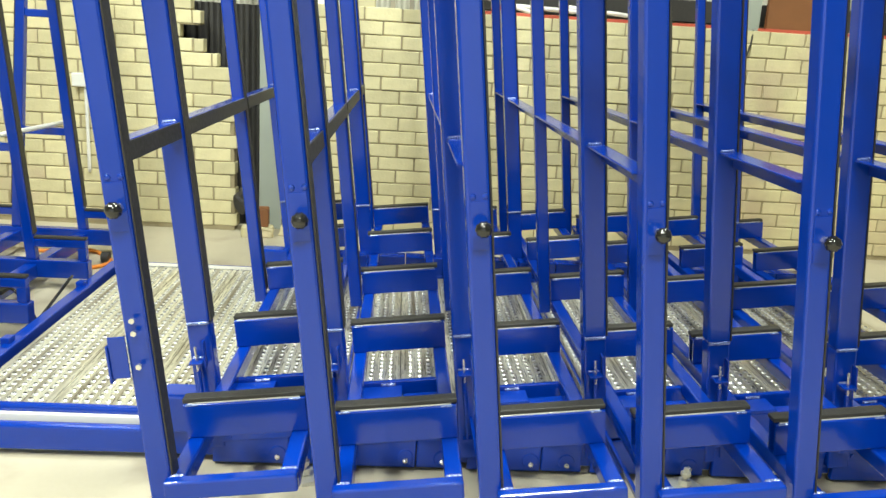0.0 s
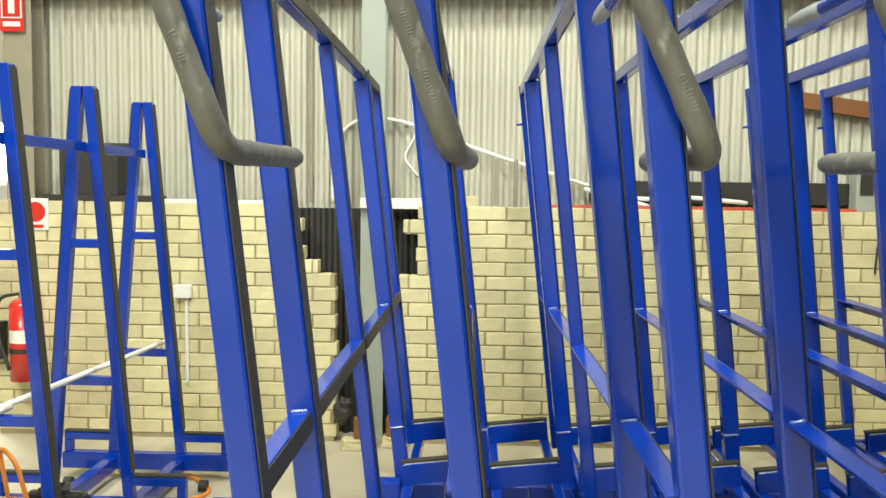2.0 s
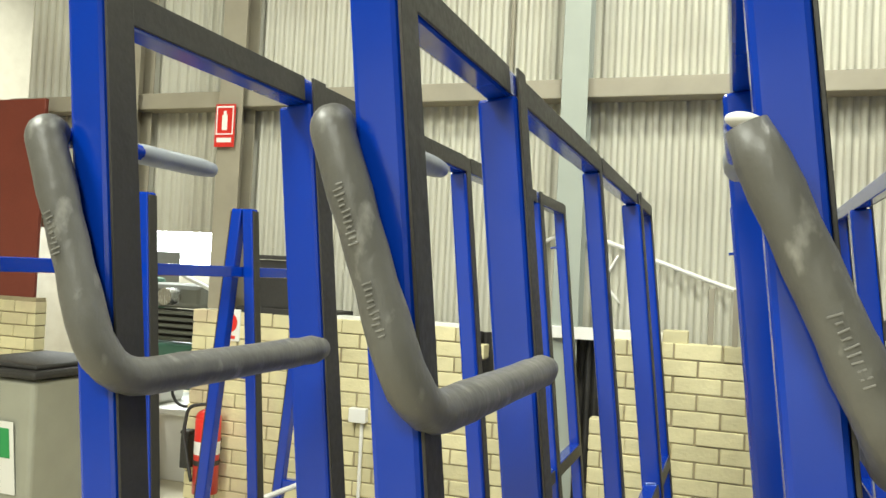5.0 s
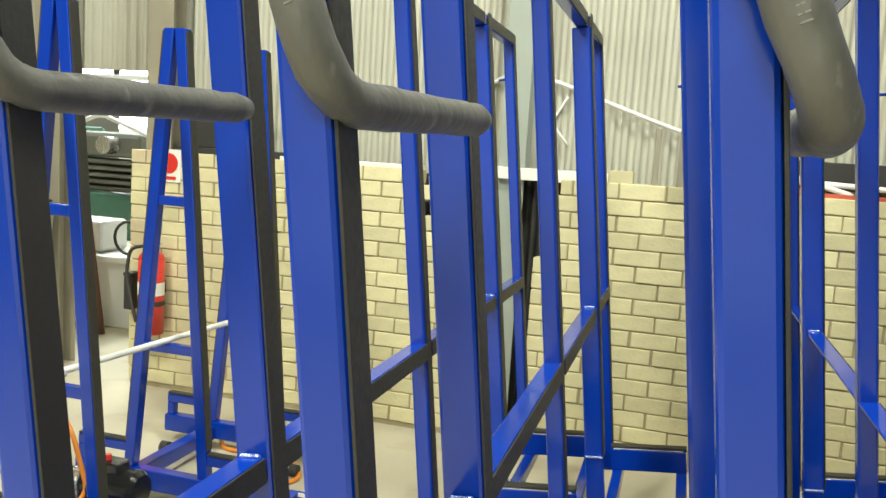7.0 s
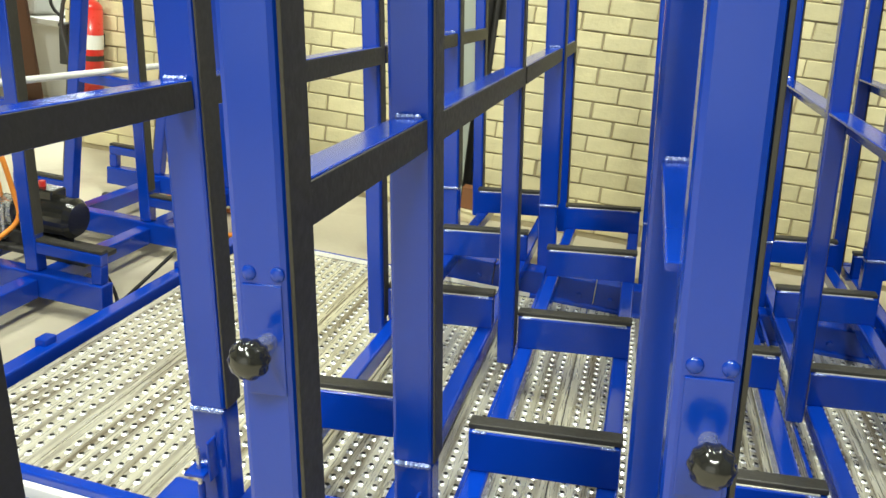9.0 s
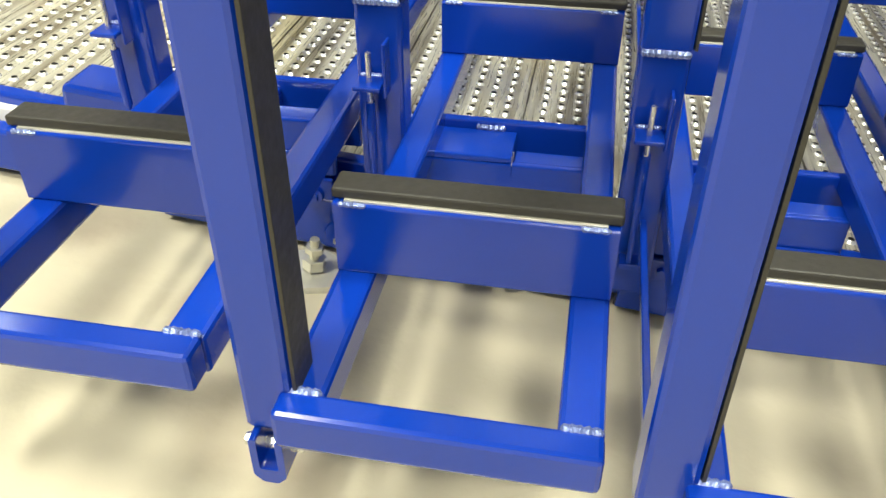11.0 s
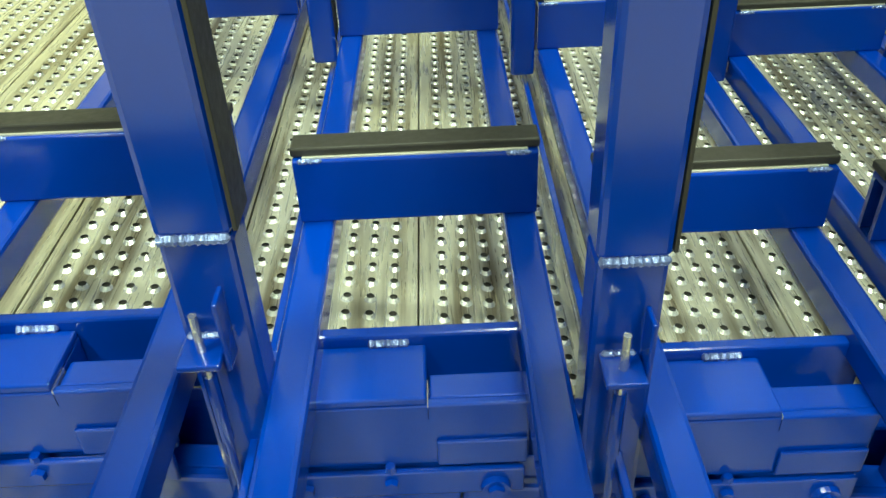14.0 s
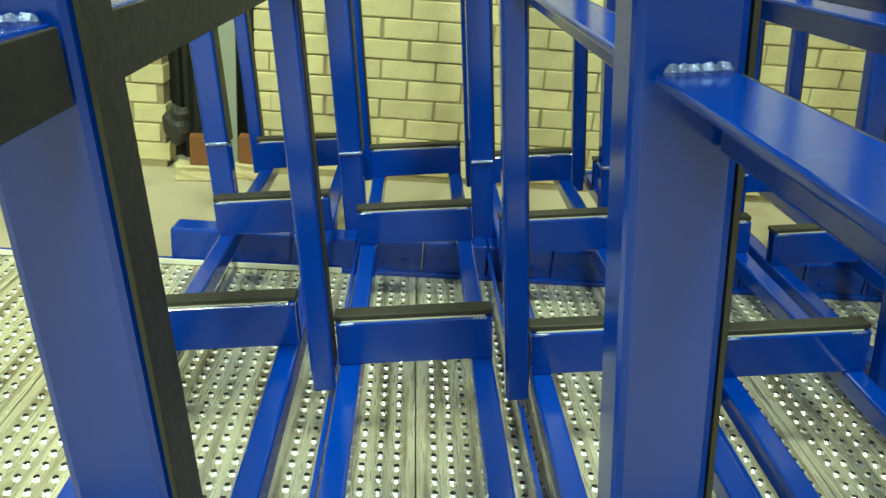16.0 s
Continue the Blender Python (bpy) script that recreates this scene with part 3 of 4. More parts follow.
tagged(new("white_pole", mesh("white_pole", tube([(A_X - 0.20, 1.8, 0.735), (A_X - 0.02, 3.4, 0.735)], 0.013), WHITE, True)), "short white plastic pole laid across the rack's cross bars", "pole", "white poles")

# ---- vacuum pump between the A-frames ----
pump = thing("vacuum_pump", "small electric pump with a black motor and steel head", "pump")
PX, PY = -1.51, 3.56
part("motor", join([cyl((PX - 0.02, PY, 0.27), (PX + 0.19, PY, 0.27), 0.075, 0.075, 28), cyl((PX + 0.19, PY, 0.27), (PX + 0.21, PY, 0.27), 0.075, 0.06, 28), box(PX + 0.03, PX + 0.13, PY - 0.04, PY + 0.04, 0.33, 0.37, 0.006)]), KNOB, pump, "", False)
part("pump_head", join([cyl((PX - 0.03, PY, 0.25), (PX - 0.18, PY, 0.25), 0.06, 0.065, 20), box(PX - 0.17, PX - 0.05, PY - 0.07, PY + 0.05, 0.16, 0.30, 0.012), cyl((PX - 0.12, PY - 0.07, 0.24), (PX - 0.12, PY - 0.12, 0.24), 0.045, 0.045, 20)]), BRIGHT, pump, "bare metal pump head")
part("gauge", join([cyl((PX - 0.10, PY - 0.10, 0.20), (PX - 0.10, PY - 0.13, 0.20), 0.035, 0.035, 24)]), WHITE, pump, "round white pressure gauge")
part("red_cap", cyl((PX + 0.06, PY, 0.37), (PX + 0.06, PY, 0.39), 0.014, 0.012, 14), RED, pump, "red cap")
part("base_plate", box(PX - 0.2, PX + 0.30, PY - 0.09, PY + 0.09, 0.131, 0.15, 0.004), DARK, pump)
part("foot", box(PX - 0.12, PX + 0.15, PY - 0.05, PY + 0.05, 0.15, 0.20, 0.004), DARK, pump)
tagged(new("air_hose", mesh("air_hose", tube([(PX - 0.1, PY - 0.02, 0.31), (PX - 0.12, PY - 0.05, 0.55), (PX - 0.02, PY - 0.1, 0.50), (PX + 0.02, PY - 0.06, 0.25), (PX - 0.05, PY - 0.12, 0.17)], 0.009, bend=0.12), ORANGE, True)), "orange air hose looped over the pump", "hose")
tagged(new("floor_hose", mesh("floor_hose", tube([(-1.25, 4.25, 0.012), (-1.05, 4.45, 0.012), (-1.3, 4.75, 0.012), (-1.6, 4.6, 0.012), (-1.75, 4.9, 0.012), (-1.3, 5.0, 0.012)], 0.011, bend=0.2), ORANGE, True)), "orange air hose coiled on the concrete floor", "hose")
tagged(new("power_cable", mesh("power_cable", tube([(PX + 0.2, PY, 0.16), (PX + 0.36, PY - 0.1, 0.17), (-1.05, 3.45, 0.02), (-1.02, 3.2, 0.02), (-1.0, 3.7, 0.16)], 0.007, bend=0.1), KNOB, True)), "black power cable trailing from the pump", "cable")

# ---- wall fittings ----
ext = thing("fire_extinguisher", "red fire extinguisher with white label hung on a brick wall", "extinguisher")
EX, EY = -2.52, 5.29
part("cylinder", join([cyl((EX, EY, 0.38), (EX, EY, 0.84), 0.078, 0.078, 28), ball((EX, EY, 0.84), 0.078, 24, (1, 1, 0.7))]), RED, ext, "", True)
part("label", cyl((EX, EY, 0.62), (EX, EY, 0.70), 0.0795, 0.0795, 28, False), WHITE, ext, "white instruction label")
part("band", cyl((EX, EY, 0.555), (EX, EY, 0.585), 0.080, 0.080, 28, False), DARK, ext)
part("valve", join([cyl((EX, EY, 0.88), (EX, EY, 0.93), 0.025, 0.02, 14), box(EX - 0.015, EX + 0.07, EY - 0.012, EY + 0.012, 0.93, 0.945, 0.003)]), BRIGHT, ext)
part("hose", tube([(EX - 0.02, EY, 0.92), (EX - 0.14, EY - 0.02, 0.90), (EX - 0.16, EY - 0.03, 0.72), (EX - 0.06, EY - 0.06, 0.45)], 0.011, bend=0.06), DARK, ext, "", True)
part("bracket", box(EX - 0.03, EX + 0.03, EY + 0.08, 5.40, 0.62, 0.70, 0.003), DARK, ext)

case = thing("black_case", "small black plastic case hung beside a fire extinguisher", "case")
part("body", box(-2.735, -2.675, 5.31, 5.385, 0.50, 0.71, 0.006), DARK, case)
part("lid", box(-2.738, -2.672, 5.307, 5.388, 0.711, 0.735, 0.006), DARK, case)
part("hook", box(-2.715, -2.695, 5.386, 5.40, 0.60, 0.70, 0.002), DARK, case)

red_sign = thing("round_sign", "white square sign with a red disc", "sign")
part("board", box(-2.56, -2.40, 5.388, 5.398, 1.31, 1.51, 0.002), WHITE, red_sign)
part("disc", cyl((-2.48, 5.388, 1.425), (-2.48, 5.385, 1.425), 0.062, 0.062, 36), RED, red_sign)
part("text_bar", box(-2.53, -2.43, 5.385, 5.388, 1.325, 1.345, 0), RED, red_sign)

fire_sign = thing("fire_sign", "red and white fire equipment sign on a column", "sign")
part("board", box(-2.63, -2.48, 5.478, 5.486, 2.50, 2.78, 0.002), RED, fire_sign)
part("border", join([box(-2.62, -2.49, 5.475, 5.478, 2.755, 2.767, 0), box(-2.62, -2.49, 5.475, 5.478, 2.58, 2.588, 0), box(-2.62, -2.612, 5.475, 5.478, 2.588, 2.755, 0), box(-2.498, -2.49, 5.475, 5.478, 2.588, 2.755, 0)]), WHITE, fire_sign)
part("symbol", join([box(-2.575, -2.535, 5.475, 5.478, 2.61, 2.71, 0), box(-2.565, -2.545, 5.475, 5.478, 2.71, 2.735, 0)]), WHITE, fire_sign)
part("text_bar", box(-2.61, -2.50, 5.475, 5.478, 2.53, 2.56, 0), WHITE, fire_sign)
fire_sign.location = (-0.09, -0.02, 0.05)

tap = thing("wall_socket", "white electrical box on a brick wall with conduit below", "socket")
part("box", box(-1.60, -1.49, 5.35, 5.398, 0.90, 0.985, 0.006), WHITE, tap)
part("conduit", tube([(-1.525, 5.385, 0.90), (-1.525, 5.385, 0.35)], 0.011), WHITE, tap, "", True)

structure("trim_dark_column", join([box(-2.72, -2.54, 5.49, 5.50, 1.5, 6.0, 0.002), box(-2.64, -2.62, 5.5, 5.64, 1.5, 6.0, 0), box(-2.72, -2.54, 5.64, 5.65, 1.5, 6.0, 0.002)]), GIRT, "dark grey steel wall column", "column")
structure("trim_dark_column_left", join([box(-3.58, -3.38, 5.49, 5.50, 0, 6.0, 0.002), box(-3.49, -3.47, 5.5, 5.64, 0, 6.0, 0), box(-3.58, -3.38, 5.64, 5.65, 0, 6.0, 0.002)]), GIRT, "grey steel column beside the opening", "column")
cap = tagged(new("white_board", mesh("white_board", box(-2.0, -0.87, 5.42, 5.52, 1.486, 1.515, 0.003), WHITE)), "white painted board along the wall's top", "board")
tagged(new("white_board", mesh("white_board", box(-0.45, 0.16, 5.46, 5.56, 1.475, 1.54, 0.003), WHITE)), "white painted board bridging the broken gap", "board")
tagged(new("loose_brick", mesh("loose_brick", box(0.165, 0.29, 5.41, 5.51, 1.487, 1.56, 0.004), BRICK)), "cream brick lying loose on the wall", "brick")
crate = thing("black_crate", "black plastic crate standing on the wall", "crate")
part("shell", join([box(-2.35, -1.98, 5.44, 5.45, 1.535, 1.83, 0.002), box(-2.35, -1.98, 5.63, 5.64, 1.535, 1.83, 0.002), box(-2.35, -2.34, 5.45, 5.63, 1.535, 1.83, 0.002), box(-1.99, -1.98, 5.45, 5.63, 1.535, 1.83, 0.002), box(-2.34, -1.99, 5.45, 5.63, 1.535, 1.55, 0)]), DARK, crate)
part("rim", box(-2.37, -1.90, 5.42, 5.45, 1.835, 1.86, 0.003), DARK, crate)
tagged(new("dark_shelf", mesh("dark_shelf", box(-2.45, -1.75, 5.41, 5.66, 1.487, 1.534, 0.004), DARK)), "dark plank laid along the wall's top", "plank")
structure("trim_black_beam", box(1.0, FLOOR_X1 + 0.2, 5.56, 5.66, 1.53, 1.67, 0.004), DARK, "black steel beam along the cladding", "beam")
structure("trim_red_strip", box(0.72, FLOOR_X1 - 0.02, 5.42, 5.45, 1.487, 1.515, 0.002), material("faded_red", (0.5, 0.09, 0.05), 0.6), "faded red strip on the wall's top", "strip")
for k, (x0, z0, x1, z1) in enumerate(((0.95, 1.60, 1.35, 1.50), (1.05, 1.55, 1.6, 1.535), (1.5, 1.56, 1.95, 1.53))):
    tagged(new("conduit", mesh("conduit", tube([(x0, 5.50, z0 + 0.015), ((x0 + x1) / 2, 5.5, (z0 + z1) / 2 + 0.015), (x1, 5.48, z1 + 0.01)], 0.014), WHITE, True)), "white plastic conduit lying on the wall", "conduit", "white conduits")
for x in (0.40, 0.52):
    tagged(new("flat_bar_post", mesh("flat_bar_post", box(x - 0.014, x + 0.014, 5.43, 5.45, 1.486, 1.79, 0.003), GIRT)), "grey steel flat bar standing on the wall", "post", "steel stubs on the wall")
tagged(new("wall_conduit", mesh("wall_conduit", tube([(-0.66, 5.68, 1.5), (-0.66, 5.68, 1.9), (-0.5, 5.68, 2.06), (-0.25, 5.68, 2.05), (0.4, 5.66, 1.82), (1.05, 5.66, 1.62)], 0.012, bend=0.1), WHITE, True)), "white conduit sloping down the cladding", "conduit")
tagged(new("wall_cable", mesh("wall_cable", tube([(-0.12, 5.69, 1.95), (-0.2, 5.68, 1.80), (-0.1, 5.68, 1.68)], 0.008, bend=0.05), WHITE, True)), "short white cable hanging on the cladding", "cable")
structure("trim_downpipe", cyl((-0.80, 5.68, 1.5), (-0.80, 5.68, 6.0), 0.012, 0.012, 10), GIRT, "thin grey pipe up the cladding", "pipe")
# added sheet, dark in place of the shade on the cladding in the gap
structure("trim_gap_sheet", corrugated(-1.1, 0.1, 5.60, 0.0, 1.47), DARK, "dark corrugated sheet for the shaded cladding behind the broken wall", "sheet")

# clutter at the gap
def small_carton(x, y, z, w, h, turn):
    ob = thing("small_carton", "small red-brown carton standing in the wall's gap", "carton", "cartons in the gap")
    part("box", box(-w / 2, w / 2, -0.05, 0.05, 0, h, 0.004), BROWN, ob)
    part("flap", moved(box(-w / 2, w / 2, 0, 0.045, 0, 0.003, 0), pose(0, -0.05, h + 0.001, 14, 0, 0)), BROWN, ob)
    ob.matrix_world = pose(x, y, z, 0, 0, turn)


def broken_brick(x, y, z, w, turn):
    bm = box(-w / 2, w / 2, -0.05, 0.05, 0, 0.07, 0.008)
    bmesh.ops.subdivide_edges(bm, edges=bm.edges[:], cuts=2, use_grid_fill=True)
    for v in bm.verts:
        v.co += Vector((noise.noise(v.co * 31), noise.noise(v.co * 37 + Vector((5, 0, 0))), 0)) * 0.012
    ob = tagged(new("broken_brick", mesh("broken_brick", bm, BRICK)), "broken pale brick lying on the concrete floor", "brick", "broken bricks")
    ob.matrix_world = pose(x, y, z, 0, 0, turn)


broken_brick(-0.42, 5.27, 0.0, 0.20, 6)
broken_brick(-0.20, 5.33, 0.0, 0.15, -14)
small_carton(-0.40, 5.28, 0.072, 0.10, 0.115, 4)
small_carton(-0.205, 5.34, 0.072, 0.09, 0.11, -8)
rag = ball((0, 0, 0), 0.07, 20, (0.9, 0.6, 1.2))
for v in rag.verts:
    v.co *= 1 + 0.35 * noise.noise(v.co * 25)
tagged(new("dark_rag", mesh("dark_rag", moved(rag, pose(-0.53, 5.37, 0.21)), DARK)), "crumpled black rag hanging in the wall's gap", "rag")

# grey switch box and brown panel on the wall's top
switch = thing("switch_box", "pale grey switch box with a dark cover on a brick wall", "switch box")
part("case", box(2.58, 2.79, 5.42, 5.52, 1.487, 1.78, 0.008), COLUMN, switch)
part("cover", box(2.60, 2.68, 5.412, 5.419, 1.60, 1.74, 0.003), DARK, switch, "dark plastic cover")
part("lead", tube([(2.75, 5.415, 1.50), (2.74, 5.392, 1.42), (2.71, 5.390, 1.30), (2.70, 5.391, 1.12)], 0.006, bend=0.04), DARK, switch, "black lead down the wall", True)
tagged(new("brown_board", mesh("brown_board", box(2.84, 3.26, 5.43, 5.47, 1.487, 2.15, 0.004), BROWN)), "pinkish brown board standing on the brick wall", "board")
tagged(new("timber_piece", mesh("timber_piece", moved(box(-0.25, 0.25, -0.02, 0.02, -0.05, 0.05, 0.003), pose(2.55, 5.66, 2.16, 0, 8, 0)), BROWN)), "brown timber offcut fixed to the cladding", "timber")

# ---- wheelie bin ----
bin_ = thing("wheelie_bin", "grey-green wheelie bin with dark lid and green label", "bin")
BX, BY = -3.63, 5.05
body = bmesh.new()
bmesh.ops.create_cube(body, size=1)
for v in body.verts:
    k = 0.78 if v.co.z < 0 else 1.0
    v.co = Vector((BX + v.co.x * 0.62 * k, BY + v.co.y * 0.70 * k, 0.56 + v.co.z * 0.98))
bmesh.ops.bevel(body, geom=body.edges[:], offset=0.03, segments=3, profile=0.5, affect="EDGES")
part("body", body, material("bin_plastic", (0.34, 0.34, 0.27), 0.5, 0, 0.15, 4.0, 0.1, 60.0), bin_)
part("lid", join([box(BX - 0.34, BX + 0.34, BY - 0.38, BY + 0.37, 1.06, 1.11, 0.02), box(BX - 0.30, BX + 0.30, BY - 0.33, BY + 0.33, 1.11, 1.14, 0.012)]), DARK, bin_, "dark grey lid")
label = part("label", moved(box(-0.15, 0.15, -0.002, 0.002, -0.22, 0.22, 0), pose(BX + 0.02, BY - 0.328, 0.58, 6, 0, 0)), WHITE, bin_, "white label with a green block")
part("label_block", moved(box(-0.10, 0.12, -0.004, -0.002, 0.0, 0.18, 0), pose(BX + 0.02, BY - 0.328, 0.58, 6, 0, 0)), material("label_green", (0.02, 0.3, 0.08), 0.5), label)
for sx in (-1, 1):
    part("wheel", cyl((BX + sx * 0.20, BY + 0.27, 0.09), (BX + sx * 0.25, BY + 0.27, 0.09), 0.09, 0.09, 24), DARK, bin_)
    part("front_foot", cyl((BX + sx * 0.20, BY - 0.22, 0.0), (BX + sx * 0.20, BY - 0.22, 0.075), 0.03, 0.03, 12), DARK, bin_)

# ---- machine shop through the opening ----
mill = thing("green_machine", "green machine tool with a slatted guard behind a pale bench", "machine")
part("bench_front", box(-5.3, -3.2, 6.60, 6.66, 0.0, 0.55, 0.01), WHITE, mill, "pale bench front")
part("bench_top", box(-5.4, -3.1, 6.50, 7.3, 0.55, 0.60, 0.01), WHITE, mill, "pale bench top")
part("printer", box(-4.35, -3.95, 6.60, 6.95, 0.60, 0.86, 0.03), WHITE, mill, "pale plastic box on the bench")
part("paper_roll", cyl((-4.55, 6.75, 0.60), (-4.50, 6.75, 0.92), 0.07, 0.05, 20), WHITE, mill, "white roll standing on the bench")
part("hand_wheel", tube([(-3.62 + 0.13 * math.cos(a), 6.52, 0.76 + 0.13 * math.sin(a)) for a in [k * math.pi / 8 for k in range(17)]], 0.012, bend=0.01), DARK, mill, "dark hand wheel")
part("green_bed", box(-5.2, -3.6, 7.35, 7.9, 0.60, 1.02, 0.03), GREEN, mill)
part("guard_back", box(-5.0, -3.8, 7.50, 7.52, 1.03, 1.34, 0.004), DARK, mill)
for k in range(5):
    part("guard_slat", box(-5.0, -3.8, 7.44, 7.48, 1.04 + k * 0.062, 1.075 + k * 0.062, 0.006), GREY, mill)
part("green_column", box(-5.35, -5.02, 7.4, 8.0, 1.03, 1.62, 0.04), GREEN, mill)
part("head", box(-4.9, -4.2, 7.45, 7.9, 1.35, 1.58, 0.05), GREY, mill)
part("ram", cyl((-4.5, 7.45, 1.46), (-4.5, 7.3, 1.46), 0.08, 0.08, 24), BRIGHT, mill)
part("pipe", tube([(-5.0, 7.42, 1.60), (-4.6, 7.40, 1.74), (-4.1, 7.42, 1.56), (-3.8, 7.45, 1.36)], 0.02, bend=0.1), WHITE, mill, "", True)
part("control_box", box(-4.1, -3.75, 7.42, 7.7, 1.35, 1.60, 0.02), WHITE, mill)
cab = thing("grey_cabinet", "tall grey cabinet deep in the machine shop", "cabinet")
part("body", box(-6.6, -5.8, 8.6, 9.2, 0.0, 1.9, 0.01), GREY, cab)
part("door", box(-6.58, -6.21, 8.58, 8.60, 0.05, 1.85, 0.004), GREY, cab)
part("door", box(-6.19, -5.82, 8.58, 8.60, 0.05, 1.85, 0.004), GREY, cab)
plank = tagged(new("brown_plank", mesh("brown_plank", moved(box(-0.24, 0.0, -0.015, 0.015, 0, 1.9, 0.004), pose(-3.72, 6.37, 0.002, 0, -8.5, 0)), material("dark_brown_timber", (0.11, 0.045, 0.022), 0.5, 0.0, 0.3, 5.0, 0.15, 40.0))), "dark brown timber board leaning upright on the floor", "plank")
pier = structure("wall_pier", box(-4.6, -4.08, WALL_Y + 0.009, WALL_Y + 0.10, 0, 1.49, 0), MORTAR, "cream brick pier beyond the opening", "wall")
tagged(part("bricks", join([box(max(-4.62, x), min(-4.07, x + 0.231), WALL_Y, WALL_Y + 0.1, r * 0.0865, r * 0.0865 + 0.0775, 0.005) for r in range(17) for x in [-4.74 + (0.12 if r % 2 else 0) + 0.24 * k for k in range(3)]]), BRICK, pier), kind="stuff")
tagged(new("red_brown_panel", mesh("red_brown_panel", box(-4.62, -4.12, 5.42, 5.45, 1.488, 2.9, 0.004), material("red_brown_paint", (0.17, 0.035, 0.02), 0.5, 0, 0.2, 4.0))), "dark red-brown panel standing on a brick pier", "panel")

# glowing daylight window in the far shop wall and lamps
glow = bpy.data.materials.new("window_glow")
glow.use_nodes = True
gb = glow.node_tree.nodes["Principled BSDF"]
gb.inputs["Emission Color"].default_value = (0.9, 0.96, 1.0, 1)
gb.inputs["Emission Strength"].default_value = 14.0
tagged(new("window_1", mesh("window_1", box(-8.6, -5.2, 11.86, 11.89, 1.62, 2.5, 0), glow)), "bright daylit window in the far shop wall", "window", kind="structure")
tube_lamp = thing("strip_light", "glowing fluorescent strip light hanging in the shop", "lamp")
part("housing", box(-5.9, -4.5, 8.36, 8.44, 2.12, 2.17, 0.004), WHITE, tube_lamp)
part("tube", cyl((-5.85, 8.4, 2.09), (-4.55, 8.4, 2.09), 0.02, 0.02, 12), glow, tube_lamp, "glowing tube")
part("hanger", box(-5.25, -5.2, 8.38, 8.42, 2.17, 6.0, 0), DARK, tube_lamp)

# ---- decking planks: one mesh, shared ----
def plank_mesh(width, length, dx, dy, margin):
    v, f = [], []

    def quad(*p):
        n = len(v)
        v.extend(p)
        f.append(tuple(range(n, n + len(p))))
    w = width / 2 - 0.0015
    quad((-w, 0, 0), (w, 0, 0), (w, length, 0), (-w, length, 0))
    quad((-w, 0, 0), (-w, length, 0), (-w, length, -0.03), (-w, 0, -0.03))
    quad((w, 0, 0), (w, 0, -0.03), (w, length, -0.03), (w, length, 0))
    cols = int((width - 2 * margin) / dx + 1.01)
    rows = int(length / dy)
    seg = 10
    # each hole: a raised collar, its long slope to the front, round a dark opening
    prof = ((0.0098, 0.0003, 0.0), (0.0061, 0.0042, 0.0034), (0.0055, 0.0010, 0.0034))
    for c in range(cols):
        cx = -width / 2 + margin + c * dx
        for r in range(rows):
            cy = (r + 0.3) * dy
            if cy > length - 0.016:
                continue
            n = len(v)
            for rad, h, off in prof:
                for k in range(seg):
                    a = 2 * math.pi * k / seg
                    v.append((cx + rad * math.cos(a), cy + off + rad * math.sin(a), h))
            for q in range(len(prof) - 1):
                for k in range(seg):
                    k2 = (k + 1) % seg
                    f.append((n + q * seg + k, n + q * seg + k2, n + (q + 1) * seg + k2, n + (q + 1) * seg + k))
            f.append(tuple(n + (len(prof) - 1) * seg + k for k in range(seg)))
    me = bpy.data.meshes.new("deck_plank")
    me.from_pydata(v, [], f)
    for m in (DECK, DARK, GLINT_RIM):
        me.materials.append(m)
    # front slopes carry a painted glint, openings are coloured dark for their shade
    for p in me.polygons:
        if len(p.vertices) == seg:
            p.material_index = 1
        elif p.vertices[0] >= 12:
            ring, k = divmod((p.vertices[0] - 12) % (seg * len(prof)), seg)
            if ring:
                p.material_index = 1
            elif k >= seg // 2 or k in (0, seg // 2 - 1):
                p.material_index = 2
    me.update()
    return me


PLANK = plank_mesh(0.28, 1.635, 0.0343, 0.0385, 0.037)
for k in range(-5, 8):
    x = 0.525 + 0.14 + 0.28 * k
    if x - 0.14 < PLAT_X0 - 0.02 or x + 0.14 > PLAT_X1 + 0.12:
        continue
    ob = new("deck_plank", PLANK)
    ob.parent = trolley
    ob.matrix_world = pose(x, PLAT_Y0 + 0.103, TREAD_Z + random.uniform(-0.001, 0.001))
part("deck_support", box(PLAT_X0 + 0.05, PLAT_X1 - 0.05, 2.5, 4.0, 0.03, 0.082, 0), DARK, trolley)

# ---- brick wall, brick by brick ----
COURSE, LENGTH, TOP = 0.0865, 0.240, 1.410
LEFT = (-0.86, -0.80, -0.93, -0.79, -0.70, -0.585)
RIGHT = (-0.08, -0.17, -0.08, -0.09, -0.08, -0.20)
WALL_X0 = -2.76
mort = []
for r in range(18):
    z1 = TOP + COURSE - COURSE * r - 0.004
    z0 = max(0.0, z1 - COURSE + 0.0005)
    a, b = LEFT[min(r, 5)], RIGHT[min(r, 5)]
    mort.append(box(WALL_X0 + 0.01, a - 0.012, WALL_Y + 0.0065, WALL_Y + 0.105, z0, z1, 0))
    mort.append(box(b + 0.012, FLOOR_X1, WALL_Y + 0.0065, WALL_Y + 0.105, z0, z1, 0))
brick_wall = structure("wall_brick", join(mort), MORTAR, "cream brick dividing wall with a broken gap", "wall")
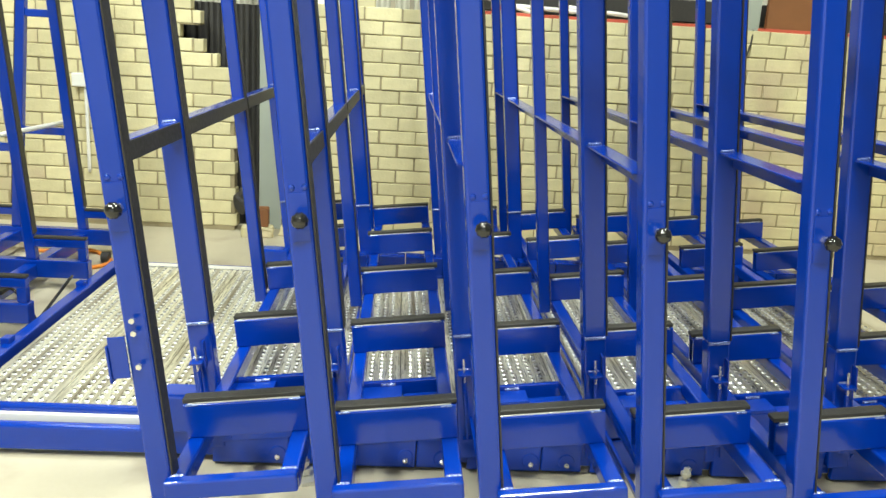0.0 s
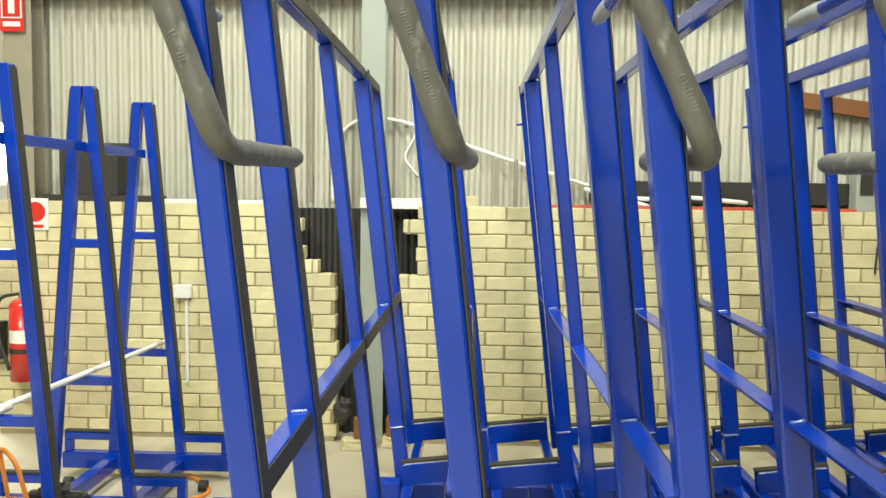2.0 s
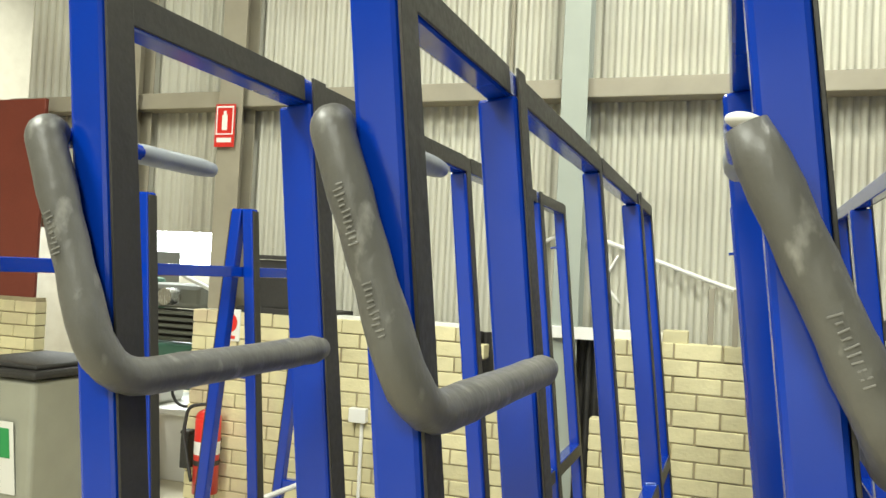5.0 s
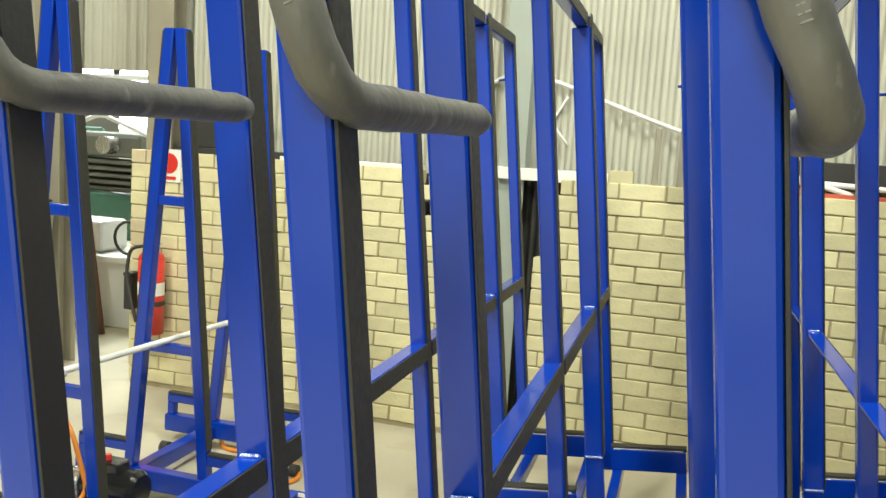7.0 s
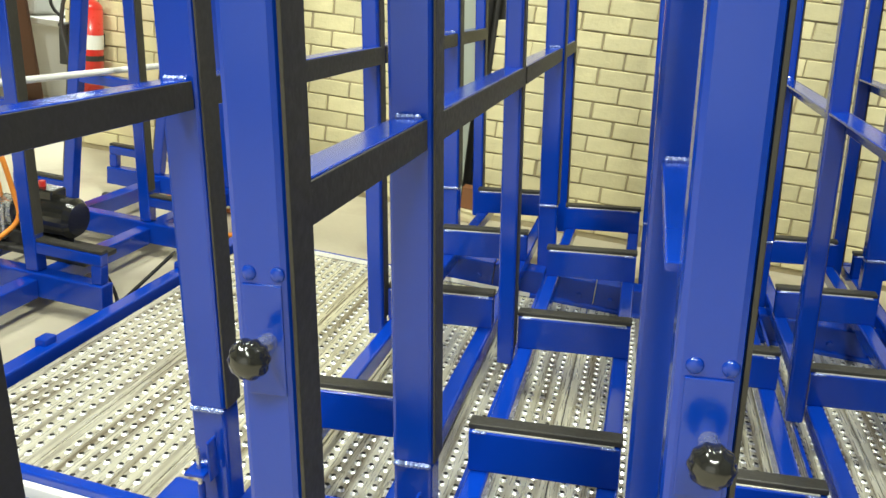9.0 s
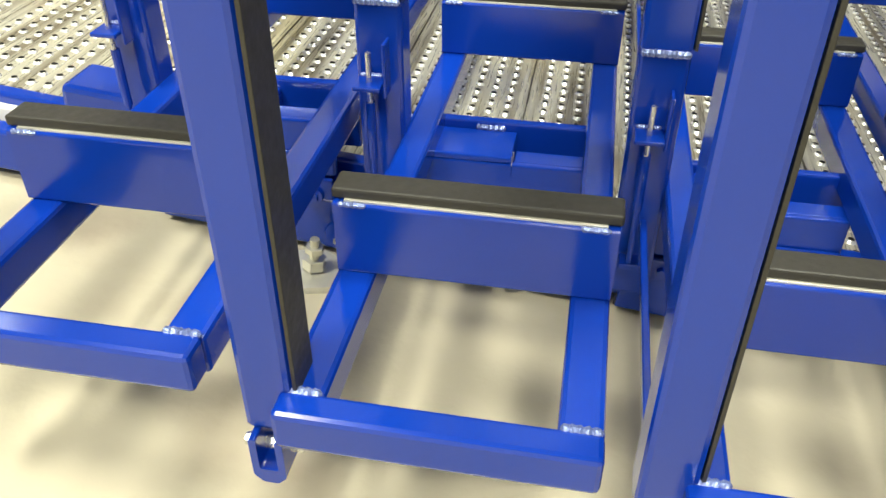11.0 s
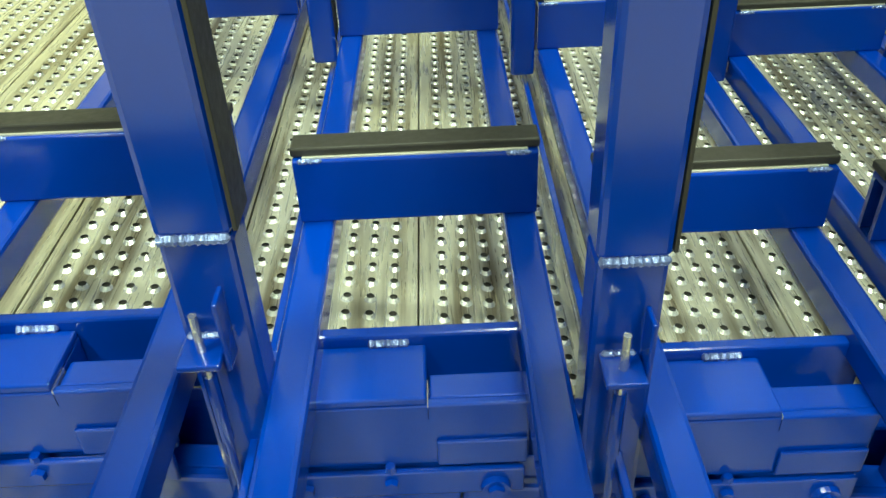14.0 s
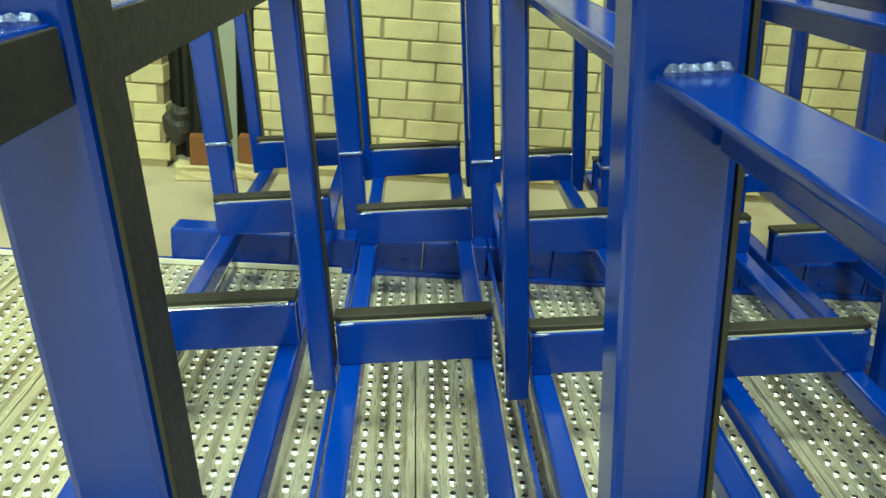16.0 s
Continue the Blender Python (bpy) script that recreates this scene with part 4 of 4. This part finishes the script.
side_wall = structure("wall_brick_side", box(FLOOR_X1 + 0.009, FLOOR_X1 + 0.105, 3.2, WALL_Y + 0.1, 0, 1.48, 0), MORTAR, "cream brick return wall", "wall")


def brick_mesh(length):
    me = mesh("brick", box(0, length, 0, 0.10, 0, COURSE - 0.007, 0.005), BRICK)
    return me


BRICKS = {}
count, rest_bricks = 0, []


def lay(x0, x1, z):
    """One brick of the long wall from x0 to x1."""
    global count
    n = round(x1 - x0, 2)
    if n < 0.03:
        return
    jit = random.uniform(-0.005, 0.004)
    m = pose(x0, WALL_Y + jit, z, 0, random.uniform(-0.45, 0.45), random.uniform(-0.5, 0.5))
    if count < 300 and -1.95 < x0 < 2.3:
        if n not in BRICKS:
            BRICKS[n] = brick_mesh(n)
        ob = new("brick", BRICKS[n])
        ob.parent = brick_wall
        ob.matrix_world = m
        count += 1
    else:
        rest_bricks.append(moved(box(0, n, 0, 0.10, 0, COURSE - 0.007, 0.005), m))


for r in range(18):
    z = TOP + COURSE - COURSE * r - COURSE + 0.0055
    if z < -0.05:
        continue
    a, b = LEFT[min(r, 5)], RIGHT[min(r, 5)]
    shift = 0.23 if r % 2 == 0 else 0.35
    for k in range(-14, 17):
        x0 = shift + LENGTH * k + random.uniform(-0.003, 0.003)
        x1 = x0 + LENGTH - 0.007
        for lo, hi in ((WALL_X0, a), (b, FLOOR_X1 - 0.002)):
            p, q = max(x0, lo), min(x1, hi)
            if q - p > 0.03:
                lay(p, q, z)
side_rows = []
for r in range(17):
    z = TOP - COURSE * r + 0.0055
    if z < -0.05:
        continue
    for k in range(9):
        y0 = 3.2 + (0.12 if r % 2 else 0) + LENGTH * k
        y1 = min(y0 + LENGTH - 0.007, WALL_Y - 0.005)
        if y1 - y0 > 0.04:
            side_rows.append(box(FLOOR_X1, FLOOR_X1 + 0.10, y0, y1, z, z + COURSE - 0.007, 0.005))
if rest_bricks:
    tagged(part("bricks", join(rest_bricks), BRICK, brick_wall), kind="stuff")
tagged(part("bricks", join(side_rows), BRICK, side_wall), kind="stuff")
